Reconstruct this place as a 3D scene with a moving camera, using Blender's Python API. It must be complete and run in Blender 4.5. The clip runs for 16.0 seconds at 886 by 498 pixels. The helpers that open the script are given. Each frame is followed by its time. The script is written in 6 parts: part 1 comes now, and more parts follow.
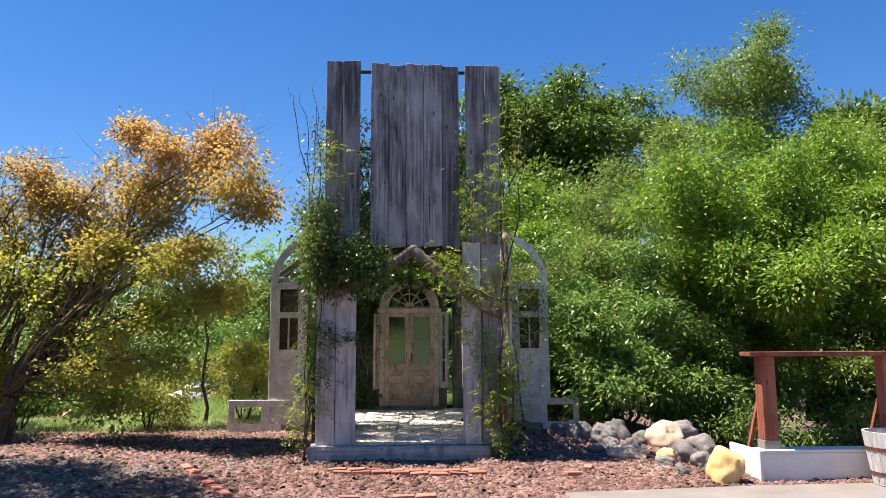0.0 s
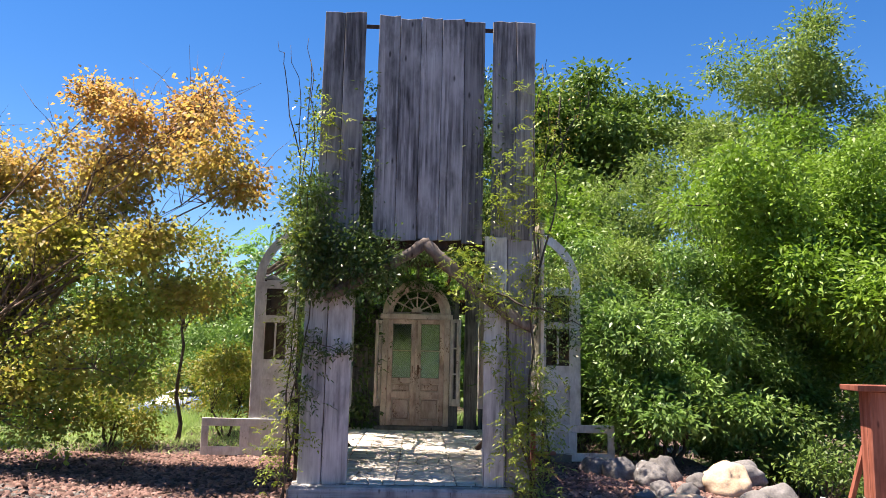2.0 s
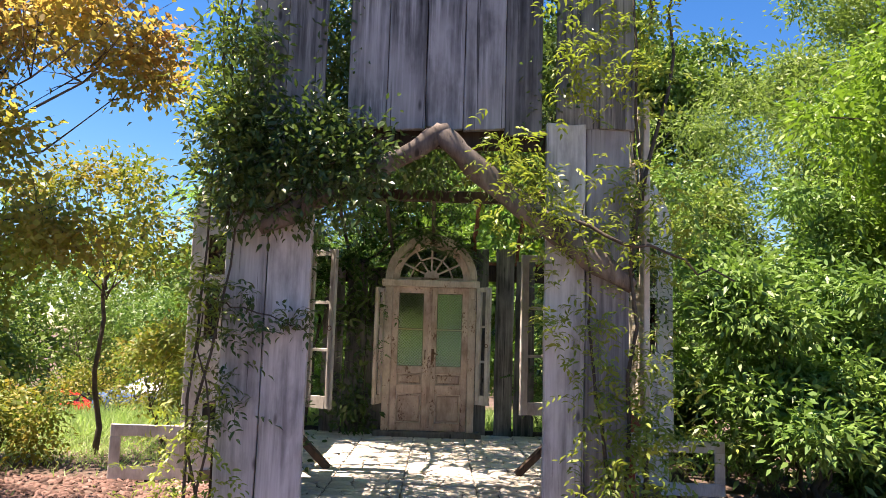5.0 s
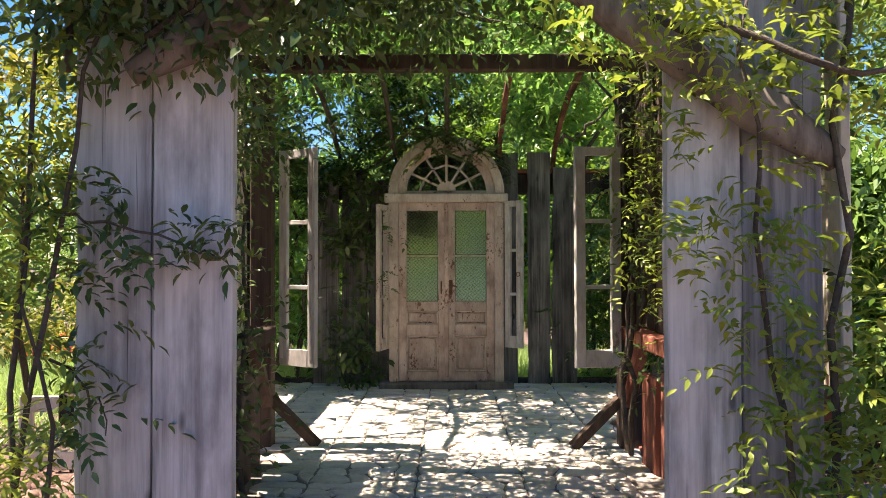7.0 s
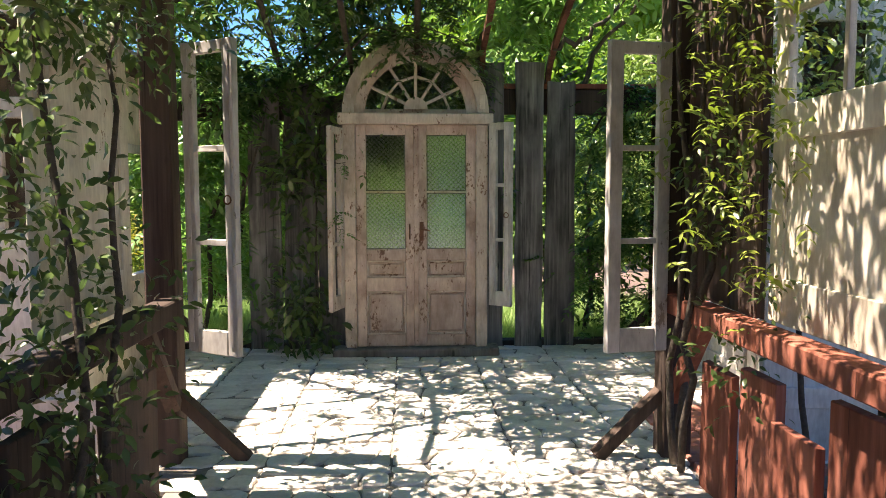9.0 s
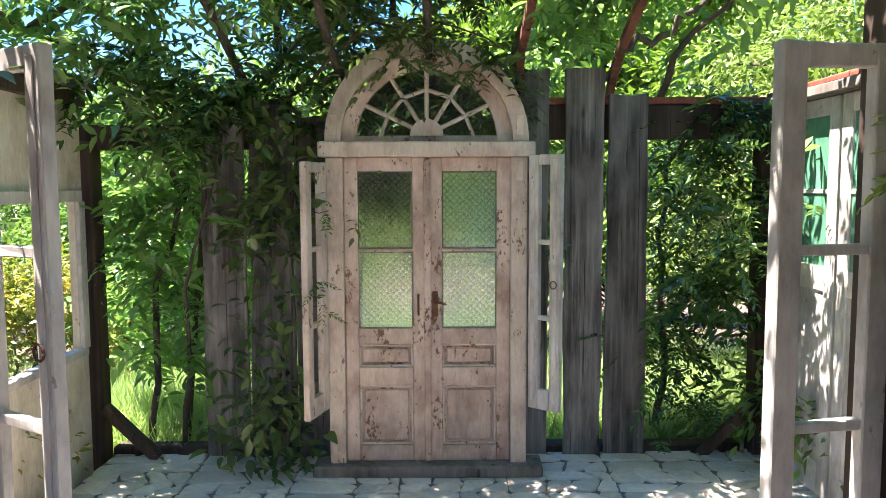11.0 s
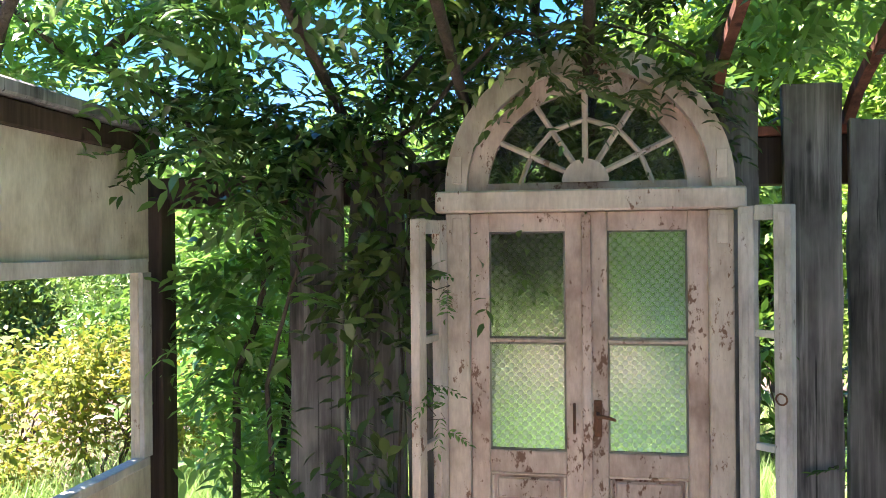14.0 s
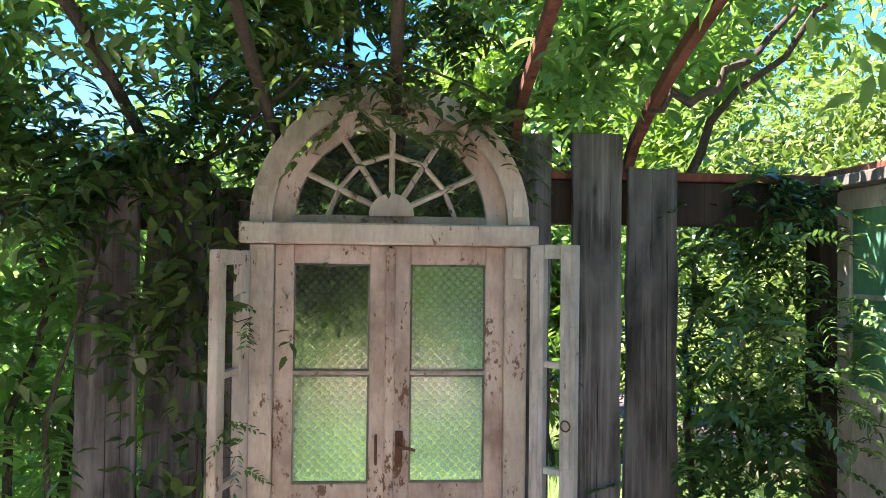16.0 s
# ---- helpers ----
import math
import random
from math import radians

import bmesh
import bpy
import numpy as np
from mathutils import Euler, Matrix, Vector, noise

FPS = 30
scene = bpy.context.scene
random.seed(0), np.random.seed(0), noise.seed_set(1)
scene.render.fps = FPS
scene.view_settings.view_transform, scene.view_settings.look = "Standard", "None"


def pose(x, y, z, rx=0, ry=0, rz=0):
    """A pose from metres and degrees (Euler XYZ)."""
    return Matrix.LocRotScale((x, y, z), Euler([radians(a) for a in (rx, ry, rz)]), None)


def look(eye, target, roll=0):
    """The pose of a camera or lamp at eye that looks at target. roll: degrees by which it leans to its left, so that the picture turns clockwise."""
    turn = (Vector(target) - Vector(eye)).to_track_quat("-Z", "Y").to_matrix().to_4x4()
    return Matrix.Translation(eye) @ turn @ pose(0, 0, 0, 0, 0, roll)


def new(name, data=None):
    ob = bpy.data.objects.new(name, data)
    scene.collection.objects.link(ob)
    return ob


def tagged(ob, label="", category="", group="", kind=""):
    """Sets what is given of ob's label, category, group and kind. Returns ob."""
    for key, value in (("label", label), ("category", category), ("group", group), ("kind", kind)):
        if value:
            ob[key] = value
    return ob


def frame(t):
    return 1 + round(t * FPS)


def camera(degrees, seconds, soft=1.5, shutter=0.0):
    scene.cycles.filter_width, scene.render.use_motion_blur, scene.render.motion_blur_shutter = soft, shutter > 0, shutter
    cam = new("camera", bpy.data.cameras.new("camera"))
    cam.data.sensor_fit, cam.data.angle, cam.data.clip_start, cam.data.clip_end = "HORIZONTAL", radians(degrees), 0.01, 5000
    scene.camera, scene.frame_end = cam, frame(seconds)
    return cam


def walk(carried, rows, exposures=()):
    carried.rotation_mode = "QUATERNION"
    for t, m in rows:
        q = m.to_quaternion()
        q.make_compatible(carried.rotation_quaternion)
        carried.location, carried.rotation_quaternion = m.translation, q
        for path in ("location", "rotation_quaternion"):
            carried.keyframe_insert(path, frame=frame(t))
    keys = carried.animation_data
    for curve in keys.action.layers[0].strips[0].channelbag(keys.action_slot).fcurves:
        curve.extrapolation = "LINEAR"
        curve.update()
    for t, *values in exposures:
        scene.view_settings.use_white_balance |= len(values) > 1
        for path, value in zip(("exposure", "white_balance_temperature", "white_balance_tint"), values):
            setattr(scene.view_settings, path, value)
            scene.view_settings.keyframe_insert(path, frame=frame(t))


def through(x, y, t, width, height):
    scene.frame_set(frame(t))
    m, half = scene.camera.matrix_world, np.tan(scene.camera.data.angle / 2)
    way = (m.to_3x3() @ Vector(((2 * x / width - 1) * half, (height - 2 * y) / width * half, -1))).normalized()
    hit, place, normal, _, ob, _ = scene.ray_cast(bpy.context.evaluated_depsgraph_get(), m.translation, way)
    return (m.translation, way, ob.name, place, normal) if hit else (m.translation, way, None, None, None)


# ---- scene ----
cam = camera(61.8, 16.0, soft=0.75)
PATH = [
    (0, (0.45, 0.594, 1.52), (0.529, 2.574, 1.784), -0.3),
    (0.5, (0.496, 1.027, 1.587), (0.55, 3.009, 1.849), 1.3),
    (1, (0.456, 1.489, 1.617), (0.533, 3.47, 1.882), 1.7),
    (1.5, (0.399, 1.928, 1.666), (0.513, 3.908, 1.923), 0.0),
    (2, (0.404, 2.465, 1.665), (0.463, 4.446, 1.94), 1.3),
    (2.5, (0.383, 3.0, 1.652), (0.456, 4.979, 1.928), 1.9),
    (3, (0.39, 3.548, 1.658), (0.472, 5.527, 1.93), 1.4),
    (3.5, (0.44, 4.165, 1.727), (0.423, 6.148, 1.989), 3.5),
    (3.7, (0.451, 4.409, 1.698), (0.462, 6.391, 1.961), 4.2),
    (5.8, (0.468, 7.032, 1.599), (0.468, 9.026, 1.752), 0.7),
    (6, (0.46, 7.276, 1.615), (0.444, 9.272, 1.741), 1.3),
    (6.5, (0.406, 7.673, 1.588), (0.458, 9.671, 1.681), -0.0),
    (7, (0.398, 8.063, 1.599), (0.379, 10.063, 1.636), -0.1),
    (7.5, (0.317, 8.454, 1.59), (0.289, 10.453, 1.54), 0.6),
    (8, (0.238, 8.86, 1.618), (0.333, 10.857, 1.554), 0.2),
    (8.2, (0.214, 9.011, 1.617), (0.34, 11.004, 1.505), 0.2),
    (10.3, (0.399, 10.84, 1.801), (0.442, 12.832, 1.632), -0.8),
    (10.5, (0.378, 11.067, 1.761), (0.428, 13.061, 1.621), -0.6),
    (11, (0.426, 11.382, 2.053), (0.439, 13.375, 1.886), -0.2),
    (11.5, (0.374, 11.669, 2.054), (0.367, 13.662, 1.888), 0.3),
    (12, (0.34, 11.972, 2.047), (0.381, 13.968, 1.92), -0.5),
    (12.5, (0.35, 12.22, 2.043), (0.384, 14.213, 1.877), -0.5),
    (13, (0.37, 12.439, 2.055), (0.363, 14.434, 1.921), -0.1),
    (13.5, (0.311, 12.568, 2.057), (0.193, 14.562, 1.956), -0.6),
    (14, (0.275, 12.611, 2.078), (-0.053, 14.584, 2.076), -0.5),
    (14.5, (0.288, 12.617, 2.142), (0.051, 14.601, 2.228), 0.2),
    (15, (0.316, 12.618, 2.163), (0.252, 14.614, 2.277), 0.3),
    (15.5, (0.335, 12.616, 2.157), (0.41, 14.613, 2.243), 0.7),
    (16, (0.347, 12.596, 2.153), (0.495, 14.59, 2.193), 0.7),
]
EXPOSURES = [(0.0, 1.3, 6900, 21), (3.7, 1.72, 7100, 21), (6.0, 1.79, 7450, 24), (8.2, 2.12, 7200, 20), (10.3, 2.46, 6850, 21), (11.0, 2.83, 6500, 23), (13.0, 2.9, 6350, 25), (16.0, 2.8, 6400, 25)]
walk(cam, [(t, look(eye, target, roll)) for t, eye, target, roll in PATH], EXPOSURES)


# ---- world and sun ----
SUN_AZ, SUN_EL = 176.0, 67.0  # degrees: direction towards the sun, azimuth from +x towards +y
world = bpy.data.worlds.new("sky")
scene.world = world
world.use_nodes = True
wn = world.node_tree
wn.nodes.clear()
sky = wn.nodes.new("ShaderNodeTexSky")
sky.sky_type, sky.sun_disc = "NISHITA", False
sky.sun_elevation, sky.sun_rotation = radians(SUN_EL), radians(90 - SUN_AZ)
sky.air_density, sky.dust_density, sky.ozone_density = 1.0, 0.0, 5.0
wbg = wn.nodes.new("ShaderNodeBackground")
wbg.inputs["Strength"].default_value = 0.068
wout = wn.nodes.new("ShaderNodeOutputWorld")
deep = wn.nodes.new("ShaderNodeHueSaturation")
deep.inputs["Saturation"].default_value = 1.30
deep.inputs["Hue"].default_value = 0.504
wn.links.new(sky.outputs[0], deep.inputs["Color"])
wn.links.new(deep.outputs[0], wbg.inputs[0])
wn.links.new(wbg.outputs[0], wout.inputs[0])

sun_data = bpy.data.lights.new("sun", "SUN")
sun_data.energy, sun_data.angle, sun_data.color = 5.0, radians(0.53), (1.0, 0.93, 0.80)
sun = new("sun", sun_data)
SUN_DIR = Vector((math.cos(radians(SUN_EL)) * math.cos(radians(SUN_AZ)), math.cos(radians(SUN_EL)) * math.sin(radians(SUN_AZ)), math.sin(radians(SUN_EL))))
sun.matrix_world = look(SUN_DIR * 30, (0, 0, 0))


# ---- materials ----
def node_material(name):
    m = bpy.data.materials.new(name)
    m.use_nodes = True
    n = m.node_tree
    n.nodes.clear()
    out = n.nodes.new("ShaderNodeOutputMaterial")
    return m, n, out


def add(n, kind, **values):
    node = n.nodes.new(kind)
    for key, value in values.items():
        if key in node.inputs:
            node.inputs[key].default_value = value
    return node


def ramp(n, source, stops):
    r = n.nodes.new("ShaderNodeValToRGB")
    e = r.color_ramp.elements
    while len(e) < len(stops):
        e.new(0.5)
    for k, (p, c) in enumerate(stops):
        e[k].position, e[k].color = p, (*c, 1)
    n.links.new(source, r.inputs[0])
    return r.outputs[0]


def mixed(n, fac, a, b, blend="MIX"):
    x = n.nodes.new("ShaderNodeMix")
    x.data_type, x.blend_type = "RGBA", blend
    for slot, v in ((0, fac), (6, a), (7, b)):
        if isinstance(v, (int, float)):
            x.inputs[slot].default_value = v
        elif isinstance(v, tuple):
            x.inputs[slot].default_value = (*v, 1)
        else:
            n.links.new(v, x.inputs[slot])
    return x.outputs[2]


def coords(n, scale=(1, 1, 1), shift=True):
    """Object coordinates, shifted by chance from object to object."""
    tc = n.nodes.new("ShaderNodeTexCoord")
    mp = n.nodes.new("ShaderNodeMapping")
    mp.inputs["Scale"].default_value = scale
    n.links.new(tc.outputs["Object"], mp.inputs["Vector"])
    if shift:
        oi = n.nodes.new("ShaderNodeObjectInfo")
        mul = n.nodes.new("ShaderNodeMath")
        mul.operation = "MULTIPLY"
        mul.inputs[1].default_value = 37.0
        n.links.new(oi.outputs["Random"], mul.inputs[0])
        n.links.new(mul.outputs[0], mp.inputs["Location"])
    return mp.outputs[0]


def noise_tex(n, vec, scale, detail=4.0, rough=0.55):
    t = add(n, "ShaderNodeTexNoise", Scale=scale, Detail=detail, Roughness=rough)
    n.links.new(vec, t.inputs["Vector"])
    return t.outputs[0]


def surface(n, out, colour, rough, height=None, strength=0.3, distance=0.01, metal=0.0, spec=0.5):
    b = add(n, "ShaderNodeBsdfPrincipled", Roughness=0.7, Metallic=metal)
    b.inputs["Specular IOR Level"].default_value = spec
    if isinstance(colour, tuple):
        b.inputs["Base Color"].default_value = (*colour, 1)
    else:
        n.links.new(colour, b.inputs["Base Color"])
    if isinstance(rough, float):
        b.inputs["Roughness"].default_value = rough
    else:
        n.links.new(rough, b.inputs["Roughness"])
    if height is not None:
        bump = add(n, "ShaderNodeBump", Strength=strength, Distance=distance)
        n.links.new(height, bump.inputs["Height"])
        n.links.new(bump.outputs[0], b.inputs["Normal"])
    n.links.new(b.outputs[0], out.inputs[0])
    return b


def wood(name, dark, mid, light, grain=(26, 26, 1.1), rough=0.85, random_mix=0.25, streak=1.0):
    """Bare weathered wood: grain along its own z, soft stains, fine cracks and a few knots."""
    m, n, out = node_material(name)
    g = noise_tex(n, coords(n, grain), 1.0, 6.0, 0.65)
    big = noise_tex(n, coords(n, (2.2, 2.2, 0.9)), 1.7, 4.0)
    col = ramp(n, g, [(0.5 - 0.2 / streak, dark), (0.5, mid), (0.5 + 0.2 / streak, light)])
    col = mixed(n, ramp(n, big, [(0.38, (0, 0, 0)), (0.68, (0.8, 0.8, 0.8))]), col, light)
    stain = noise_tex(n, coords(n, (4.0, 4.0, 1.3)), 1.3, 6.0, 0.62)
    col = mixed(n, ramp(n, stain, [(0.50, (0, 0, 0)), (0.70, (0.75, 0.75, 0.75))]), col, dark)
    crack = noise_tex(n, coords(n, (75, 75, 0.75)), 1.0, 3.0, 0.5)
    col = mixed(n, ramp(n, crack, [(0.66, (0, 0, 0)), (0.71, (0.8, 0.8, 0.8))]), col, tuple(0.35 * c for c in dark))
    knot = add(n, "ShaderNodeTexVoronoi", Scale=1.0)
    n.links.new(coords(n, (7, 7, 2.4)), knot.inputs["Vector"])
    col = mixed(n, ramp(n, knot.outputs["Distance"], [(0.05, (0.8, 0.8, 0.8)), (0.12, (0, 0, 0))]), col, tuple(0.45 * c for c in dark))
    oi = n.nodes.new("ShaderNodeObjectInfo")
    val = ramp(n, oi.outputs["Random"], [(0, (1 - random_mix,) * 3), (1, (1 + random_mix,) * 3)])
    col = mixed(n, 1.0, col, val, "MULTIPLY")
    surface(n, out, col, rough, g, 0.5, 0.006, spec=0.25)
    return m


def painted(name, dirty, base, light, worn, flake=0.62, rough=0.7):
    """Old paint on wood: blotchy, rubbed and chipped down to brown wood in places."""
    m, n, out = node_material(name)
    big = noise_tex(n, coords(n, (1, 1, 0.7)), 5.0, 5.0, 0.6)
    col = ramp(n, big, [(0.32, dirty), (0.5, base), (0.66, light)])
    fine = noise_tex(n, coords(n, (60, 60, 14)), 1.0, 4.0, 0.6)
    col = mixed(n, 1.0, col, ramp(n, fine, [(0.3, (0.86, 0.85, 0.84)), (0.65, (1.06, 1.06, 1.06))]), "MULTIPLY")
    chip = noise_tex(n, coords(n, (1, 1, 0.55)), 38.0, 5.0, 0.7)
    where = noise_tex(n, coords(n, (1, 1, 0.6)), 4.2, 3.0)
    both = n.nodes.new("ShaderNodeMath")
    both.operation = "MULTIPLY_ADD"
    both.inputs[1].default_value = 0.45
    n.links.new(where, both.inputs[0])
    half = n.nodes.new("ShaderNodeMath")
    half.operation = "MULTIPLY"
    half.inputs[1].default_value = 0.55
    n.links.new(chip, half.inputs[0])
    n.links.new(half.outputs[0], both.inputs[2])
    col = mixed(n, ramp(n, both.outputs[0], [(flake - 0.03, (0, 0, 0)), (flake, (0.9, 0.9, 0.9))]), col, worn)
    oi = n.nodes.new("ShaderNodeObjectInfo")
    col = mixed(n, 1.0, col, ramp(n, oi.outputs["Random"], [(0, (0.9, 0.9, 0.9)), (1, (1.08, 1.08, 1.08))]), "MULTIPLY")
    surface(n, out, col, rough, both.outputs[0], 0.35, 0.004, spec=0.3)
    return m


def leaf_material(name, colours, gloss=0.45, through=0.45, clump=0.6, crown=None, spec=0.35):
    """Leaves: colour by chance from leaf to leaf, and from clump to clump; light comes through."""
    m, n, out = node_material(name)
    geo = n.nodes.new("ShaderNodeNewGeometry")
    k = len(colours) - 1
    c1 = ramp(n, geo.outputs["Random Per Island"], [(i / k, c) for i, c in enumerate(colours)])
    big = noise_tex(n, coords(n, (1, 1, 1)), clump, 3.0)
    c2 = ramp(n, big, [(0.30 + 0.4 * i / k, c) for i, c in enumerate(colours)])
    col = mixed(n, 0.55, c1, c2)
    if crown:  # the upper leaves have turned: (height from, to, colour)
        tc = n.nodes.new("ShaderNodeTexCoord")
        sep = n.nodes.new("ShaderNodeSeparateXYZ")
        n.links.new(tc.outputs["Object"], sep.inputs[0])
        mr = add(n, "ShaderNodeMapRange", **{"From Min": crown[0], "From Max": crown[1], "To Max": 0.75})
        n.links.new(sep.outputs[2], mr.inputs[0])
        turned = mixed(n, geo.outputs["Random Per Island"], crown[2], crown[3])
        col = mixed(n, mr.outputs[0], col, turned)
    b = add(n, "ShaderNodeBsdfPrincipled", Roughness=gloss)
    b.inputs["Specular IOR Level"].default_value = spec
    n.links.new(col, b.inputs["Base Color"])
    tr = n.nodes.new("ShaderNodeBsdfTranslucent")
    n.links.new(mixed(n, 1.0, col, (1.2, 1.34, 0.8), "MULTIPLY"), tr.inputs[0])
    mix = n.nodes.new("ShaderNodeMixShader")
    mix.inputs[0].default_value = through
    n.links.new(b.outputs[0], mix.inputs[1])
    n.links.new(tr.outputs[0], mix.inputs[2])
    n.links.new(mix.outputs[0], out.inputs[0])
    return m


def mottled(name, stops, scale=3.0, fine=40.0, rough=0.9, strength=0.4, distance=0.02, random_mix=0.0, spec=0.3, island=0.0):
    """Stone, soil, concrete: colour from two scales of noise."""
    m, n, out = node_material(name)
    v = coords(n, (1, 1, 1))
    big, small = noise_tex(n, v, scale, 4.0), noise_tex(n, v, fine, 4.0, 0.7)
    both = n.nodes.new("ShaderNodeMath")
    both.operation = "MULTIPLY_ADD"
    both.inputs[1].default_value = 0.5
    n.links.new(big, both.inputs[0])
    half = n.nodes.new("ShaderNodeMath")
    half.operation = "MULTIPLY"
    half.inputs[1].default_value = 0.5
    n.links.new(small, half.inputs[0])
    n.links.new(half.outputs[0], both.inputs[2])
    col = ramp(n, both.outputs[0], stops)
    if random_mix:
        oi = n.nodes.new("ShaderNodeObjectInfo")
        col = mixed(n, 1.0, col, ramp(n, oi.outputs["Random"], [(0, (1 - random_mix,) * 3), (1, (1 + random_mix,) * 3)]), "MULTIPLY")
    if island:
        geo = n.nodes.new("ShaderNodeNewGeometry")
        col = mixed(n, 1.0, col, ramp(n, geo.outputs["Random Per Island"], [(0, (1 - island,) * 3), (1, (1 + island,) * 3)]), "MULTIPLY")
    surface(n, out, col, rough, both.outputs[0], strength, distance, spec=spec)
    return m


GREY_WOOD = wood("weathered_grey_wood", (0.04, 0.039, 0.042), (0.145, 0.143, 0.15), (0.34, 0.335, 0.345), random_mix=0.35, streak=1.25)
PALE_WOOD = wood("silvered_wood", (0.17, 0.16, 0.16), (0.44, 0.44, 0.435), (0.69, 0.69, 0.685), random_mix=0.12, streak=0.9)
# Darker copy of the silvered wood, with the vines' shade in its colour.
SHADED_PALE_WOOD = wood("shaded_silvered_wood", (0.09, 0.085, 0.09), (0.24, 0.23, 0.24), (0.42, 0.41, 0.42), random_mix=0.1)
BEAM_WOOD = wood("weathered_beam", (0.14, 0.13, 0.13), (0.34, 0.33, 0.33), (0.52, 0.51, 0.51), grain=(1.1, 26, 26), random_mix=0.1)
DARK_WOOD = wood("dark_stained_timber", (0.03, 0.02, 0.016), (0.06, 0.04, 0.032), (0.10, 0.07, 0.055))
RED_WOOD = wood("red_stained_wood", (0.12, 0.035, 0.022), (0.24, 0.075, 0.045), (0.34, 0.13, 0.09))
RUSTY_WOOD = wood("faded_red_brown_wood", (0.05, 0.022, 0.016), (0.12, 0.05, 0.035), (0.24, 0.10, 0.07))
FENCE_WOOD = wood("dark_streaked_board", (0.028, 0.026, 0.025), (0.085, 0.078, 0.074), (0.25, 0.235, 0.225), random_mix=0.3, streak=1.2)
BACK_WOOD = wood("old_brown_grey_board", (0.06, 0.052, 0.046), (0.13, 0.115, 0.10), (0.22, 0.20, 0.18))
DOOR_WOOD = painted("stripped_door_paint", (0.30, 0.21, 0.175), (0.48, 0.37, 0.315), (0.60, 0.49, 0.43), (0.13, 0.06, 0.035), 0.60)
FRAME_WOOD = painted("rubbed_cream_frame_paint", (0.40, 0.32, 0.265), (0.57, 0.48, 0.41), (0.68, 0.59, 0.52), (0.17, 0.08, 0.045), 0.61)
WHITE_PAINT = painted("worn_white_paint", (0.34, 0.32, 0.30), (0.50, 0.48, 0.455), (0.61, 0.59, 0.565), (0.20, 0.17, 0.145), 0.64)
WING_PAINT = painted("chalky_white_paint", (0.46, 0.44, 0.42), (0.66, 0.645, 0.63), (0.78, 0.765, 0.75), (0.24, 0.20, 0.17), 0.66)
CREAM_PAINT = painted("aged_cream_paint", (0.44, 0.38, 0.30), (0.60, 0.54, 0.44), (0.70, 0.65, 0.55), (0.26, 0.18, 0.12), 0.65)
BRANCH = wood("driftwood_branch", (0.07, 0.055, 0.048), (0.17, 0.14, 0.12), (0.30, 0.26, 0.23), grain=(18, 18, 3))
BARK = mottled("bark", [(0.3, (0.035, 0.028, 0.022)), (0.7, (0.13, 0.105, 0.085))], 6, 60, strength=0.8)
MAPLE_BARK = mottled("maple_bark", [(0.3, (0.07, 0.05, 0.04)), (0.7, (0.24, 0.18, 0.14))], 6, 60, strength=0.6)
STONE = mottled("pale_paving_stone", [(0.3, (0.45, 0.41, 0.355)), (0.5, (0.64, 0.59, 0.52)), (0.7, (0.76, 0.71, 0.64))], 4, 30, random_mix=0.14)
STONE_REST = mottled("pale_paving_stone_field", [(0.3, (0.45, 0.41, 0.355)), (0.5, (0.64, 0.59, 0.52)), (0.7, (0.76, 0.71, 0.64))], 4, 30, island=0.14)
MORTAR = mottled("sandy_joint", [(0.3, (0.13, 0.115, 0.10)), (0.7, (0.26, 0.235, 0.205))], 6, 60)
SOIL = mottled("dark_mulch_soil", [(0.3, (0.06, 0.042, 0.034)), (0.5, (0.13, 0.09, 0.072)), (0.72, (0.24, 0.17, 0.14))], 1.2, 22, strength=1.0, distance=0.05)
CHIPS = mottled("bark_chips", [(0.3, (0.08, 0.042, 0.034)), (0.55, (0.18, 0.108, 0.09)), (0.75, (0.34, 0.265, 0.235))], 1.1, 30, island=0.65)
GRAVEL = mottled("grey_gravel", [(0.3, (0.07, 0.066, 0.062)), (0.7, (0.24, 0.23, 0.215))], 5, 50, island=0.45)
CONCRETE = mottled("pale_concrete", [(0.3, (0.15, 0.142, 0.132)), (0.7, (0.25, 0.238, 0.22))], 2.5, 60, strength=0.15)
WHITE_STONE = mottled("whitewashed_concrete", [(0.3, (0.60, 0.59, 0.57)), (0.7, (0.80, 0.79, 0.77))], 3, 50, strength=0.2)
ROCK_GREY = mottled("grey_rock", [(0.3, (0.075, 0.073, 0.072)), (0.7, (0.26, 0.25, 0.24))], 5, 35, strength=0.7, random_mix=0.35)
ROCK_TAN = mottled("tan_rock", [(0.3, (0.38, 0.28, 0.18)), (0.7, (0.62, 0.50, 0.37))], 5, 35, strength=0.6)
ROCK_YELLOW = mottled("ochre_rock", [(0.3, (0.62, 0.38, 0.13)), (0.7, (0.80, 0.58, 0.28))], 4, 40, strength=0.4)
BRICK = mottled("red_brick", [(0.3, (0.28, 0.10, 0.07)), (0.7, (0.46, 0.21, 0.155))], 8, 60, strength=0.5, random_mix=0.25)
RUST = mottled("rusty_iron", [(0.3, (0.06, 0.03, 0.02)), (0.7, (0.20, 0.09, 0.05))], 20, 120, rough=0.75)
MAPLE = leaf_material("maple_leaves", [(0.42, 0.27, 0.11), (0.42, 0.38, 0.10), (0.33, 0.40, 0.08), (0.19, 0.27, 0.06)], 0.5, 0.52, 0.9, (2.4, 4.3, (0.47, 0.17, 0.11), (0.52, 0.32, 0.17)))
